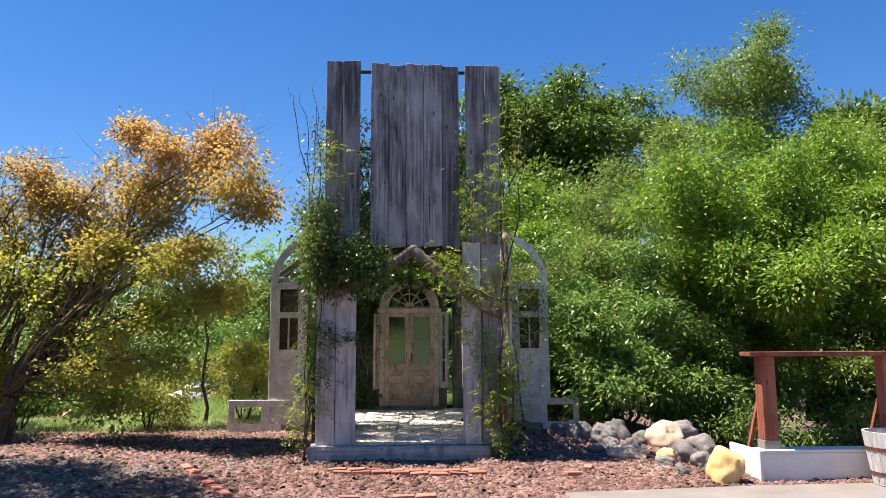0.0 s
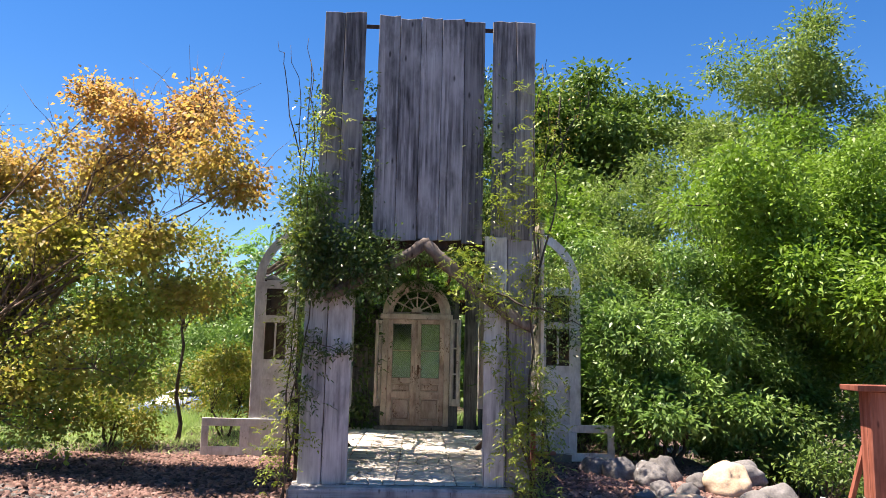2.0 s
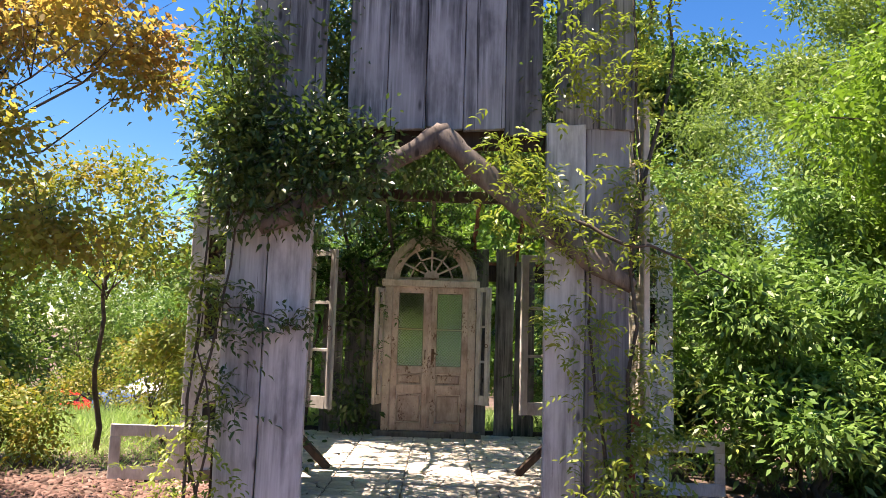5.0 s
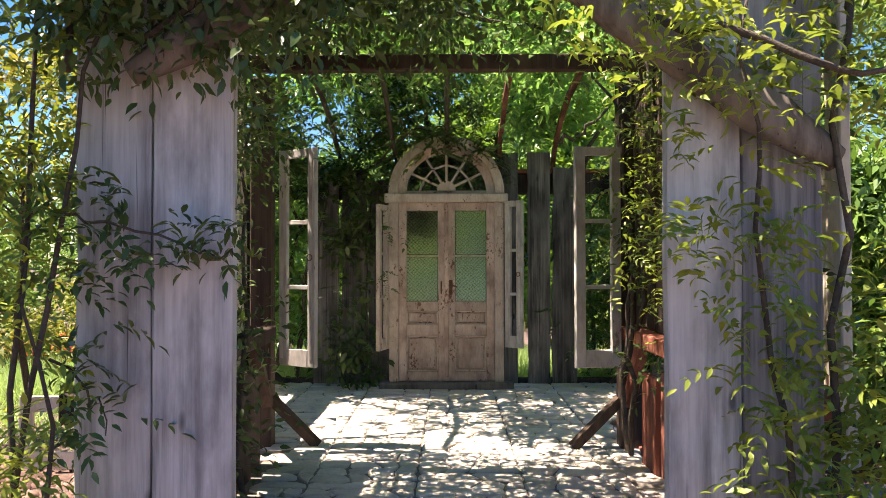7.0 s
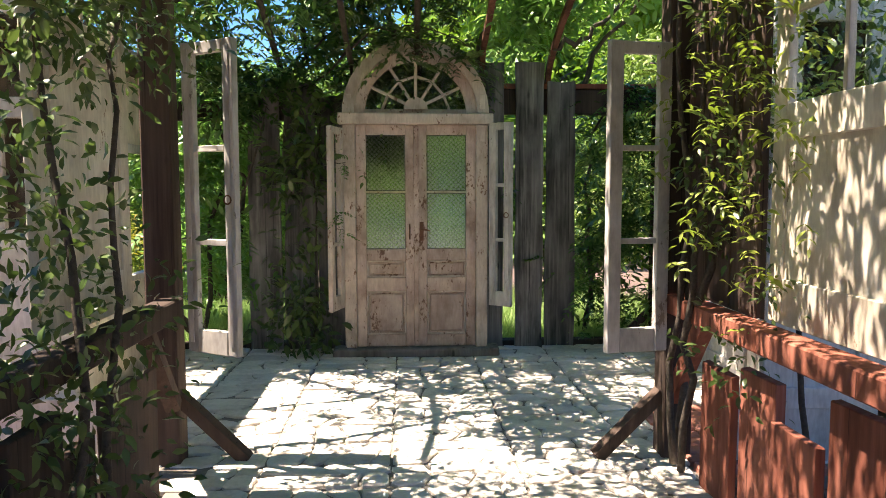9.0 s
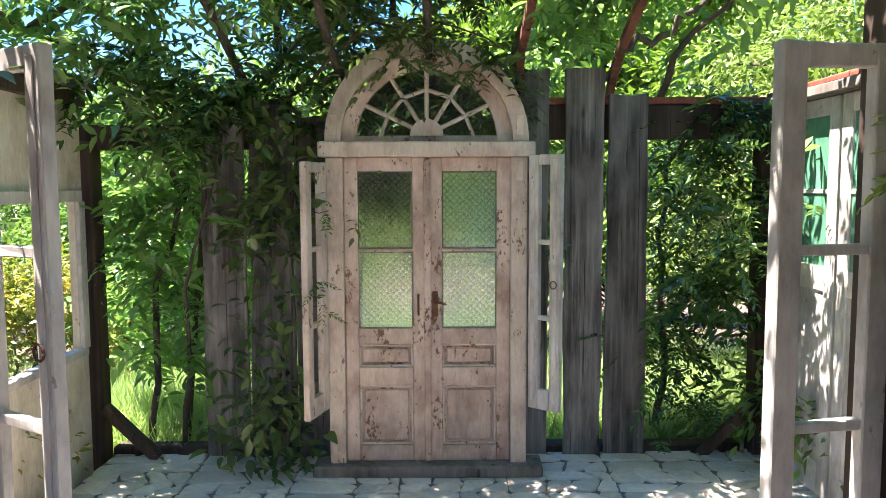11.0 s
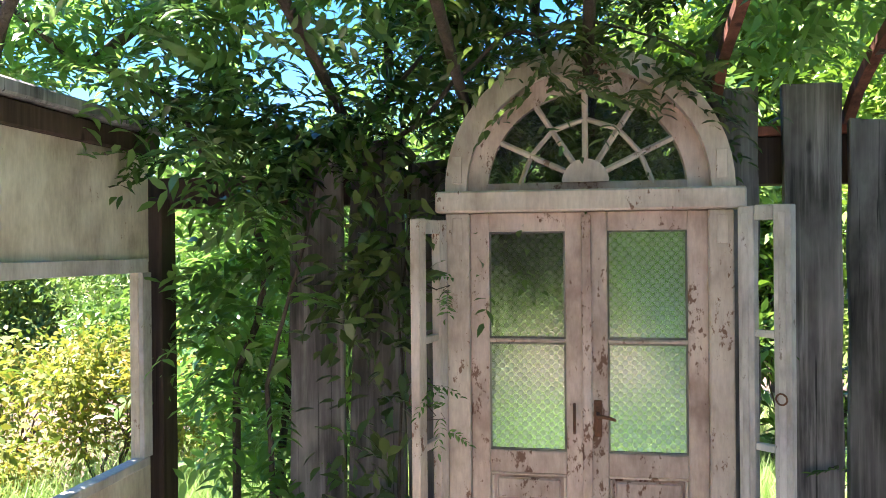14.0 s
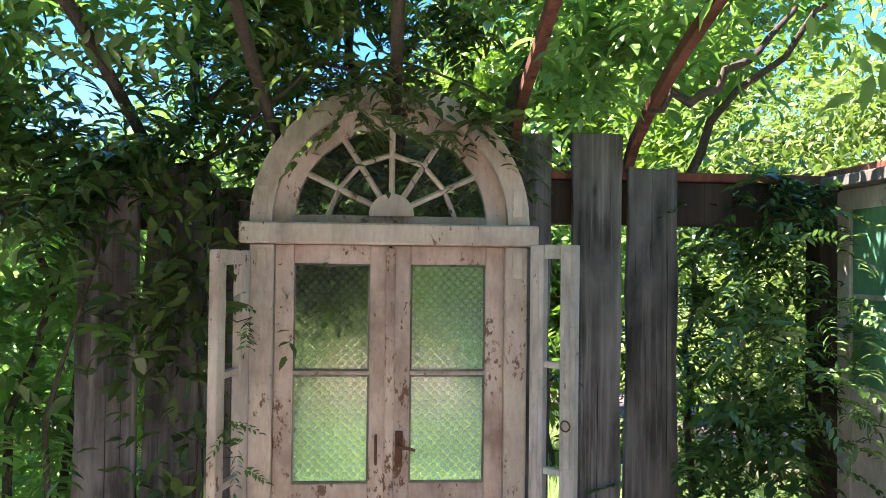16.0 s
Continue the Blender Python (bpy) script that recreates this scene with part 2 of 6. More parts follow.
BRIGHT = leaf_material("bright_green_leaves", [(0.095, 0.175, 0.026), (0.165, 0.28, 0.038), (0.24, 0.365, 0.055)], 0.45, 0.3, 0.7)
FEATHER = leaf_material("soft_green_leaves", [(0.12, 0.185, 0.055), (0.185, 0.265, 0.07), (0.26, 0.345, 0.09)], 0.5, 0.3, 0.7)
DARKLEAF = leaf_material("dark_green_leaves", [(0.065, 0.125, 0.03), (0.125, 0.205, 0.045), (0.21, 0.30, 0.065)], 0.55, 0.25, 0.4)
LAUREL = leaf_material("glossy_green_leaves", [(0.06, 0.13, 0.035), (0.13, 0.24, 0.055), (0.25, 0.37, 0.10)], 0.42, 0.26, 0.9)
# One wisteria leaf in two colours: a dark copy for shade, a paler for sun.
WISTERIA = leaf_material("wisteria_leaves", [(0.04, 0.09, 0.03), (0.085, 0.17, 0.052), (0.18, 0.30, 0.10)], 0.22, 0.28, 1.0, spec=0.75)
SUNLIT_WISTERIA = leaf_material("sunlit_wisteria_leaves", [(0.09, 0.19, 0.05), (0.16, 0.30, 0.085), (0.27, 0.43, 0.155)], 0.3, 0.46, 1.0, spec=0.6)
IVY = leaf_material("dark_vine_leaves", [(0.042, 0.082, 0.026), (0.078, 0.13, 0.04), (0.14, 0.19, 0.058)], 0.3, 0.28, 1.2, spec=0.4)
ROSE = leaf_material("yellow_green_vine_leaves", [(0.12, 0.18, 0.035), (0.24, 0.30, 0.05), (0.37, 0.41, 0.10)], 0.4, 0.36, 1.2)
YELLOW = leaf_material("yellow_shrub_leaves", [(0.09, 0.17, 0.035), (0.21, 0.25, 0.045), (0.40, 0.25, 0.06)], 0.5, 0.34, 1.0)
GRASS = leaf_material("grass_blades", [(0.21, 0.32, 0.11), (0.33, 0.46, 0.18), (0.52, 0.60, 0.32)], 0.5, 0.35, 0.6)


# ---- helpers for meshes ----
rng = np.random.default_rng(7)


def part(name, bm, material, parent=None, label="", smooth=False):
    """One mesh object from a bmesh."""
    me = bpy.data.meshes.new(name)
    bm.to_mesh(me)
    bm.free()
    me.materials.append(material)
    if smooth:
        me.shade_smooth()
    ob = new(name, me)
    if parent is not None:
        ob.parent = parent
    if label:
        tagged(ob, label)
    return ob


def empty(name, at, label, category, group=""):
    e = new(name)
    e.matrix_basis = at if isinstance(at, Matrix) else Matrix.Translation(at)
    return tagged(e, label, category, group)


def add_box(bm, lo, hi, bevel=0.004, warp=0.0, m=None):
    """A box between two corners, with chamfered and slightly uneven edges, added to bm."""
    b = bmesh.new()
    bmesh.ops.create_cube(b, size=1)
    for v in b.verts:
        v.co = Vector([lo[i] + (v.co[i] + 0.5) * (hi[i] - lo[i]) + (random.uniform(-warp, warp) if warp else 0) for i in range(3)])
    if bevel:
        bmesh.ops.bevel(b, geom=list(b.edges), offset=bevel, segments=1, affect="EDGES")
    if m is not None:
        bmesh.ops.transform(b, matrix=m, verts=b.verts)
    me = bpy.data.meshes.new("tmp")
    b.to_mesh(me)
    b.free()
    bm.from_mesh(me)
    bpy.data.meshes.remove(me)
    return bm


def box(lo, hi, bevel=0.004, warp=0.0, m=None):
    return add_box(bmesh.new(), lo, hi, bevel, warp, m)


def add_tube(bm, pts, radii, sides=7):
    """A tapering tube along points."""
    rings = []
    for i, p in enumerate(pts):
        d = (pts[min(i + 1, len(pts) - 1)] - pts[max(i - 1, 0)]).normalized()
        a = d.orthogonal().normalized()
        c = d.cross(a)
        rings.append([bm.verts.new(p + (a * math.cos(k * 2 * math.pi / sides) + c * math.sin(k * 2 * math.pi / sides)) * radii[i]) for k in range(sides)])
    # turn each ring so that it meets the one before
    for i in range(1, len(rings)):
        best = min(range(sides), key=lambda s: sum((rings[i][(k + s) % sides].co - rings[i - 1][k].co).length for k in range(0, sides, 2)))
        rings[i] = rings[i][best:] + rings[i][:best]
        for k in range(sides):
            try:
                bm.faces.new((rings[i - 1][k], rings[i - 1][(k + 1) % sides], rings[i][(k + 1) % sides], rings[i][k]))
            except ValueError:
                pass
    bm.faces.new(rings[0][::-1])
    bm.faces.new(rings[-1])
    return bm


def wander(a, b, steps, amount, sag=0.0):
    """Points from a to b on a crooked line."""
    a, b = Vector(a), Vector(b)
    out = []
    for i in range(steps + 1):
        t = i / steps
        w = math.sin(math.pi * t)
        out.append(a.lerp(b, t) + Vector((random.uniform(-1, 1), random.uniform(-1, 1), random.uniform(-1, 1))) * amount * w - Vector((0, 0, sag * w)))
    return out


def fast_mesh(name, verts, faces, material):
    """A mesh from arrays of vertices and of equal-sized faces."""
    me = bpy.data.meshes.new(name)
    k = faces.shape[1]
    me.vertices.add(len(verts))
    me.vertices.foreach_set("co", verts.astype(np.float32).ravel())
    me.loops.add(faces.size)
    me.loops.foreach_set("vertex_index", faces.astype(np.int32).ravel())
    me.polygons.add(len(faces))
    me.polygons.foreach_set("loop_start", np.arange(0, faces.size, k, dtype=np.int32))
    me.polygons.foreach_set("loop_total", np.full(len(faces), k, dtype=np.int32))
    me.update(calc_edges=True)
    me.materials.append(material)
    return me


def unit(v):
    return v / np.maximum(np.linalg.norm(v, axis=1, keepdims=True), 1e-9)


def leaf_arrays(pos, along, up, length, width, fine=False):
    """Folded pointed leaves: one bent quad each, or three where they are seen from near."""
    side = unit(np.cross(along, up))
    nrm = np.cross(side, along)
    L, W = length[:, None], width[:, None]
    lift = nrm * W * 0.16
    if not fine:
        v = np.stack([pos, pos + along * L * 0.42 + side * W * 0.5 + lift, pos + along * L - nrm * L * 0.12, pos + along * L * 0.42 - side * W * 0.5 + lift], 1)
        return v.reshape(-1, 3), (np.arange(len(pos)) * 4)[:, None] + np.array([[0, 1, 2, 3]])
    v = np.stack([pos, pos + along * L * 0.28 + side * W * 0.46 + lift, pos + along * L * 0.62 + side * W * 0.40 + lift, pos + along * L - nrm * L * 0.12,
                  pos + along * L * 0.62 - side * W * 0.40 + lift, pos + along * L * 0.28 - side * W * 0.46 + lift, pos + along * L * 0.5], 1)
    n = len(pos)
    base = (np.arange(n) * 7)[:, None]
    f = np.concatenate([base + np.array([q]) for q in ([0, 1, 2, 6], [6, 2, 3, 4], [0, 6, 4, 5])], 0)
    return v.reshape(-1, 3), f


def scatter_leaves(centres, per, spread, length, aspect=0.5, droop=0.3, flat=0.7, fine=False):
    """Leaves in loose clumps round centres."""
    c = np.repeat(np.asarray(centres, float), per, 0)
    n = len(c)
    off = rng.normal(size=(n, 3)) * spread * np.array([1, 1, flat])
    along = unit(off + rng.normal(size=(n, 3)) * spread * 0.9 - np.array([0, 0, droop * spread]))
    up = unit(rng.normal(size=(n, 3)) * 0.6 + np.array([0, 0, 1]))
    le = length * rng.uniform(0.65, 1.3, n)
    return leaf_arrays(c + off, along, up, le, le * aspect, fine)


def pinnate(starts, dirs, length, pairs, leaflet, droop=0.5):
    """Compound leaves: leaflets in pairs along a drooping stalk."""
    P, A, U, L = [], [], [], []
    n = len(starts)
    upv = unit(rng.normal(size=(n, 3)) * 0.4 + np.array([0, 0, 1]))
    side = unit(np.cross(dirs, upv))
    le = length * rng.uniform(0.7, 1.2, n)[:, None]
    for k in range(pairs + 1):
        t = 0.15 + 0.85 * k / pairs
        at = starts + dirs * le * t - np.array([0, 0, 1]) * le * droop * t * t
        for s in ((1, -1) if k < pairs else (0,)):
            P.append(at)
            A.append(unit(side * s + dirs * (0.55 if s else 1) - np.array([0, 0, 0.35]) + rng.normal(size=(n, 3)) * 0.18))
            U.append(upv)
            L.append(leaflet * rng.uniform(0.75, 1.2, n))
    P, A, U, L = np.concatenate(P), np.concatenate(A), np.concatenate(U), np.concatenate(L)
    return leaf_arrays(P, A, U, L, L * 0.36, True)


def joined(chunks):
    vs, fs, at = [], [], 0
    for v, f in chunks:
        vs.append(v)
        fs.append(f + at)
        at += len(v)
    return np.concatenate(vs), np.concatenate(fs)


def leaf_part(name, chunks, material, parent, label=""):
    v, f = joined(chunks)
    ob = new(name, fast_mesh(name, v, f, material))
    ob.parent = parent
    if label:
        tagged(ob, label)
    return ob


def blob_points(blobs, uneven=0.25, share=11):
    """Clump centres: boughs sit unevenly on ellipsoids (x, y, z, rx, ry, rz, count), clumps on the upper side of each bough."""
    out = []
    for x, y, z, rx, ry, rz, n in blobs:
        k = max(6, n // share)
        d = unit(rng.normal(size=(k, 3)) + np.array([0, 0, 0.15]))
        r = rng.uniform(0.3, 1.2, k) ** 0.75 * (1 + rng.normal(size=k) * uneven * 0.5)
        b = np.array([x, y, z]) + d * r[:, None] * np.array([rx, ry, rz])
        size = 0.38 * (rx * ry * rz) ** (1 / 3) * rng.uniform(0.6, 1.35, k)
        i = rng.integers(0, k, n)
        e = unit(rng.normal(size=(n, 3)) + np.array([0, 0, 0.35]))
        out.append(b[i] + e * size[i][:, None] * np.array([1.05, 1.05, 0.8]) * rng.uniform(0.5, 1.0, n)[:, None])
    return np.concatenate(out)


def tree(name, base, fork, blobs, leaf, per, spread, length, label, category="tree", stems=1, girth=0.16, limbs=26, aspect=0.5, bark=None, droop=0.3, twigs=0, group="", uneven=0.25, share=11):
    """A tree or shrub: trunk and limbs as tapering tubes, and a crown of many leaves in clumps (blobs relative to the base)."""
    e = empty(name, base, label, category, group)
    cl = blob_points(blobs, uneven, share)
    bm = bmesh.new()
    forks = []
    for s in range(stems):
        a = 2 * math.pi * s / max(stems, 1) + 0.6
        lean = 0.0 if stems == 1 else 0.22 * fork + 0.1
        foot = Vector((math.cos(a), math.sin(a), 0)) * (0 if stems == 1 else girth * 1.2) - Vector((0, 0, 0.1))
        top = Vector((math.cos(a) * lean + random.uniform(-0.1, 0.1), math.sin(a) * lean + random.uniform(-0.1, 0.1), fork * random.uniform(0.8, 1.15)))
        pts = wander(foot, top, 6, 0.06 * fork)
        add_tube(bm, pts, [girth * (1 - 0.45 * i / 6) * (1.25 if i == 0 else 1) for i in range(7)], 9)
        forks.append(top)
    part("trunk", bm, bark or BARK, e, smooth=True)
    pick = rng.choice(len(cl), min(limbs, len(cl)), replace=False)
    bm = bmesh.new()
    for i in pick:
        end = Vector(cl[i])
        f = min(forks, key=lambda q: (q - end).length)
        pts = wander(f - Vector((0, 0, random.uniform(0, 0.25) * fork)), end, 6, 0.07 * (end - f).length, -0.08 * (end - f).length)
        r = girth * random.uniform(0.22, 0.42)
        add_tube(bm, pts, [r * (1 - 0.88 * k / 6) for k in range(7)], 5)
        for _ in range(twigs):
            p = pts[random.randint(2, 6)]
            q = p + Vector((random.uniform(-1, 1), random.uniform(-1, 1), random.uniform(0.1, 1.3))) * 0.16 * (end - f).length
            add_tube(bm, wander(p, q, 3, 0.04), [r * 0.22, r * 0.17, r * 0.12, r * 0.05], 3)
    part("branching", bm, bark or BARK, e, smooth=True)
    leaf_part("crown", [scatter_leaves(cl, per, spread, length, aspect, droop)], leaf, e)
    return e


# ---- ground ----
def ground_height(x, y):
    """Level in front, a little mound of mulch round the building, falling away to the side and behind."""
    x, y = np.asarray(x, float), np.asarray(y, float)
    z = 0.14 * np.clip((y - 8.7) / 2.2, 0, 1)
    z = z + 0.22 * np.exp(-((x + 4.6) / 2.0) ** 2 - ((y - 9.6) / 1.6) ** 2)
    z = z - 0.6 * np.clip((y - 9.7) / 1.6, 0, 1) * np.clip((x - 4.5) / 0.8, 0, 1)
    z = z - 0.10 * np.clip(y - 17.5, 0, 24) - 0.03 * np.clip(-x - 6, 0, 20)
    z = z - 0.022 * np.clip(y - 13.5, 0, 26) * np.clip((-x - 3) / 3, 0, 1)
    return z + 0.02 * np.sin(x * 2.1 + 1.3 * y) * np.cos(1.7 * y - x)


def make_ground():
    gx = np.concatenate([[-900, -400, -160, -80, -50, -36, -28, -22], np.arange(-18, 18.1, 0.3), [22, 28, 36, 50, 80, 160, 400, 900]])
    gy = np.concatenate([[-900, -400, -160, -80, -40, -24, -16, -11], np.arange(-8, 26.1, 0.3), [30, 36, 44, 60, 90, 160, 400, 900]])
    X, Y = np.meshgrid(gx, gy)
    Z = ground_height(X, Y)
    v = np.stack([X, Y, Z], -1).reshape(-1, 3)
    w = len(gx)
    i = (np.arange(len(gy) - 1)[:, None] * w + np.arange(w - 1)[None, :]).ravel()
    f = np.stack([i, i + 1, i + w + 1, i + w], 1)
    ob = new("ground", fast_mesh("ground", v, f, SOIL))
    ob.data.shade_smooth()
    return tagged(ob, "dark soil and bark mulch ground", "ground", kind="structure")


make_ground()

# ---- the wooden front ----
FY = 10.48  # front face of the tall wooden front


def plank(name, x0, x1, z0, z1, y0, y1, material, parent, label="", warp=0.0035):
    """An upright board with a crooked top and cracked, worn ends."""
    bm = bmesh.new()
    nx, nz = 3, 8
    off = [random.uniform(-warp, warp) for _ in range(nz + 1)]
    tops = [random.uniform(-0.012, 0.012) for _ in range(nx + 1)]
    grid = {}
    for s, y in ((0, y0), (1, y1)):
        for i in range(nx + 1):
            for k in range(nz + 1):
                edge = off[k] if i == 0 else (-off[k] * 0.7 if i == nx else 0)
                cup = 0.003 * math.sin(math.pi * i / nx) * (1 if s == 0 else -1)
                grid[s, i, k] = bm.verts.new((x0 + (x1 - x0) * i / nx + edge, y + cup + off[k] * 0.5, z0 + (z1 - z0) * k / nz + (tops[i] if k in (0, nz) else 0)))
    for i in range(nx):
        for k in range(nz):
            bm.faces.new((grid[0, i, k], grid[0, i + 1, k], grid[0, i + 1, k + 1], grid[0, i, k + 1]))
            bm.faces.new((grid[1, i + 1, k], grid[1, i, k], grid[1, i, k + 1], grid[1, i + 1, k + 1]))
    for k in range(nz):
        bm.faces.new((grid[1, 0, k], grid[0, 0, k], grid[0, 0, k + 1], grid[1, 0, k + 1]))
        bm.faces.new((grid[0, nx, k], grid[1, nx, k], grid[1, nx, k + 1], grid[0, nx, k + 1]))
    for i in range(nx):
        bm.faces.new((grid[0, i, 0], grid[1, i, 0], grid[1, i + 1, 0], grid[0, i + 1, 0]))
        bm.faces.new((grid[1, i, nz], grid[0, i, nz], grid[0, i + 1, nz], grid[1, i + 1, nz]))
    bm.normal_update()
    edges = [e for e in bm.edges if len(e.link_faces) == 2 and e.link_faces[0].normal.dot(e.link_faces[1].normal) < 0.5]
    bmesh.ops.bevel(bm, geom=edges, offset=0.005, segments=1, affect="EDGES")
    return part(name, bm, material, parent, label)


def wooden_front():
    e = empty("wooden_gate_front", (0, 0, 0), "tall gate front of weathered grey planks on a stone base", "gate")
    # the hanging upper boards
    xs = (-0.137, 0.105, 0.345, 0.585, 0.84, 1.072)
    for k, (a, b, top) in enumerate(zip(xs, xs[1:], (5.45, 5.42, 5.44, 5.43, 5.41))):
        plank("plank", a + 0.001, b - 0.001, 2.86 + random.uniform(-0.02, 0.02), top, FY - 0.006 * (k % 2), FY + 0.044, GREY_WOOD, e)
    # Added boards, no known part: they make the gaps between planks dark.
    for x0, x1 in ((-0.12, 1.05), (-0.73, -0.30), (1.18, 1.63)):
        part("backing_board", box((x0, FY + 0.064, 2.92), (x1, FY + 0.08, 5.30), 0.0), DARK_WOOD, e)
    # the outer boards, from top to base
    plank("plank", -0.755, -0.525, 2.9, 5.47, FY + 0.012, FY + 0.06, GREY_WOOD, e)
    plank("plank", -0.522, -0.285, 2.9, 5.47, FY - 0.006, FY + 0.048, GREY_WOOD, e)
    plank("plank", 1.165, 1.43, 2.9, 5.43, FY + 0.012, FY + 0.06, GREY_WOOD, e)
    plank("plank", 1.433, 1.645, 2.9, 5.42, FY - 0.004, FY + 0.05, GREY_WOOD, e)
    # the lower boards of the two piers
    plank("pier_board", -0.83, -0.585, 0.27, 2.93, FY, FY + 0.06, PALE_WOOD, e, "silvery pale grey board")
    plank("pier_board", -0.575, -0.315, 0.27, 2.93, FY - 0.004, FY + 0.056, PALE_WOOD, e, "silvery pale grey board")
    plank("pier_board", 1.105, 1.345, 0.27, 2.93, FY - 0.004, FY + 0.056, PALE_WOOD, e, "silvery pale grey board")
    # This board's darker grey paints in the shade of the vines.
    plank("pier_board", 1.355, 1.62, 0.27, 2.93, FY + 0.02, FY + 0.08, SHADED_PALE_WOOD, e)
    # posts and rails behind the boards
    for x in (-0.62, 1.35):
        part("post", box((x, FY + 0.09, 0.15), (x + 0.15, FY + 0.24, 5.3), 0.008, 0.004), DARK_WOOD, e)
    for z in (5.32, 4.22, 2.78):
        part("rail", box((-0.72, FY + 0.082, z), (1.62, FY + 0.088 if z > 3 else FY + 0.16, z + (0.05 if z > 3 else 0.12)), 0.004), DARK_WOOD, e)
    # two crooked timbers that make a pointed arch
    for pts, r in ((((0.50, 2.86), (0.30, 2.72), (0.05, 2.58), (-0.25, 2.42), (-0.62, 2.20)), 0.058), (((0.40, 2.86), (0.62, 2.66), (0.86, 2.45), (1.2, 2.20), (1.62, 1.92)), 0.064)):
        bm = bmesh.new()
        rings = []
        n = 26
        for k in range(n + 1):
            t = k / n * (len(pts) - 1)
            i = min(int(t), len(pts) - 2)
            a, b = Vector((pts[i][0], 0, pts[i][1])), Vector((pts[i + 1][0], 0, pts[i + 1][1]))
            c = a.lerp(b, t - i)
            d = (b - a).normalized()
            side = Vector((-d.z, 0, d.x))
            ring = []
            for m in range(10):
                ang = 2 * math.pi * m / 10 + 0.5 * k / n * 3
                end = min(1.0, 0.55 + 4.0 * min(k, n - k) / n)
                rr = r * end * (1 + 0.45 * noise.noise(Vector((math.cos(ang) * 1.1, math.sin(ang) * 1.1, k * 0.16 + r * 90))) + 0.12 * noise.noise(Vector((math.cos(ang) * 3, math.sin(ang) * 3, k * 0.7))))
                ring.append(bm.verts.new(c + side * math.cos(ang) * rr * 1.15 + Vector((0, FY - 0.075 + math.sin(ang) * rr * 0.75, 0))))
            rings.append(ring)
        for p, q in zip(rings, rings[1:]):
            for m in range(10):
                bm.faces.new((p[m], p[(m + 1) % 10], q[(m + 1) % 10], q[m]))
        bm.faces.new(rings[0])
        bm.faces.new(rings[-1])
        bmesh.ops.recalc_face_normals(bm, faces=bm.faces)
        part("arch_timber", bm, BRANCH, e, "crooked driftwood arch timber", smooth=True)
    # base beam
    part("base_beam", box((-0.90, FY - 0.17, 0.06), (1.44, FY + 0.02, 0.265), 0.03, 0.012), BEAM_WOOD, e, "thick pale grey base beam")
    return e


wooden_front()

# ---- platform and paving ----
PX0, PX1, PY0, PY1, PZ = -1.75, 2.62, FY + 0.03, 16.35, 0.285


FRONT_X0, FRONT_X1, FRONT_Y = -0.86, 1.72, 13.22  # the narrower front bay


def stone_mesh(bm, ring, c, r, at):
    """One flag with a rounded, uneven outline, its middle at the place given."""
    pts = []
    for a in range(len(ring)):
        p, q = ring[a], ring[(a + 1) % len(ring)]
        for t in (0.16, 0.5, 0.84):
            s = p.lerp(q, t) + Vector((r.uniform(-0.008, 0.008), r.uniform(-0.008, 0.008), 0))
            pts.append(c + (s - c) * (1 - 0.007 / max((s - c).length, 0.03)))
    z = PZ + r.uniform(-0.006, 0.006)
    low = [bm.verts.new((p.x - at.x, p.y - at.y, PZ - 0.03)) for p in pts]
    mid = [bm.verts.new((p.x - at.x, p.y - at.y, z - 0.007)) for p in pts]
    top = [bm.verts.new((c.x + (p.x - c.x) * 0.9 - at.x, c.y + (p.y - c.y) * 0.9 - at.y, z + r.uniform(-0.003, 0.003))) for p in pts]
    n = len(pts)
    for a in range(n):
        b = (a + 1) % n
        bm.faces.new((low[a], low[b], mid[b], mid[a]))
        bm.faces.new((mid[a], mid[b], top[b], top[a]))
    bm.faces.new(top)


def paving():
    f = tagged(new("floor"), "irregular pale stone paving on a raised platform", "floor", kind="structure")
    part("bed", box((PX0, FRONT_Y, -0.1), (PX1, PY1, PZ - 0.016), 0.0), MORTAR, f)
    part("bed", box((FRONT_X0, PY0, -0.1), (FRONT_X1, FRONT_Y - 0.002, PZ - 0.016), 0.0), MORTAR, f)
    sx, sy = 0.16, 0.155
    nx, ny = int((PX1 - PX0) / sx), int((PY1 - PY0) / sy)
    r = random.Random(4)
    P = {}
    for i in range(nx + 1):
        for j in range(ny + 1):
            jx = 0 if i % 4 == 0 or i == nx else r.uniform(-0.05, 0.05)
            jy = 0 if j % 4 == 0 or j == ny else r.uniform(-0.045, 0.045)
            P[i, j] = Vector((PX0 + (i + (0.45 if j % 2 and i % 4 else 0)) * (PX1 - PX0) / nx + jx, PY0 + j * (PY1 - PY0) / ny + jy, 0))
    rest = bmesh.new()
    for j in range(ny):
        i = 0
        while i < nx:
            w = 1 if r.random() < 0.75 or i % 4 == 3 or i + 2 > nx else 2
            ring = [P[i, j], P[i + w, j], P[i + w, j + 1], P[i, j + 1]]
            i += w
            c = sum(ring, Vector()) / 4
            if c.y < FRONT_Y + 0.05 and not FRONT_X0 + 0.08 < c.x < FRONT_X1 - 0.08:
                continue
            if 11.6 < c.y < 14.4 and -0.85 < c.x < 1.55:
                bm = bmesh.new()
                stone_mesh(bm, ring, c, r, c)
                o = part("stone", bm, STONE, f)
                o.location = (c.x, c.y, 0)
            else:
                stone_mesh(rest, ring, c, r, Vector())
    tagged(part("stones_beyond", rest, STONE_REST, f), kind="stuff")
    return f


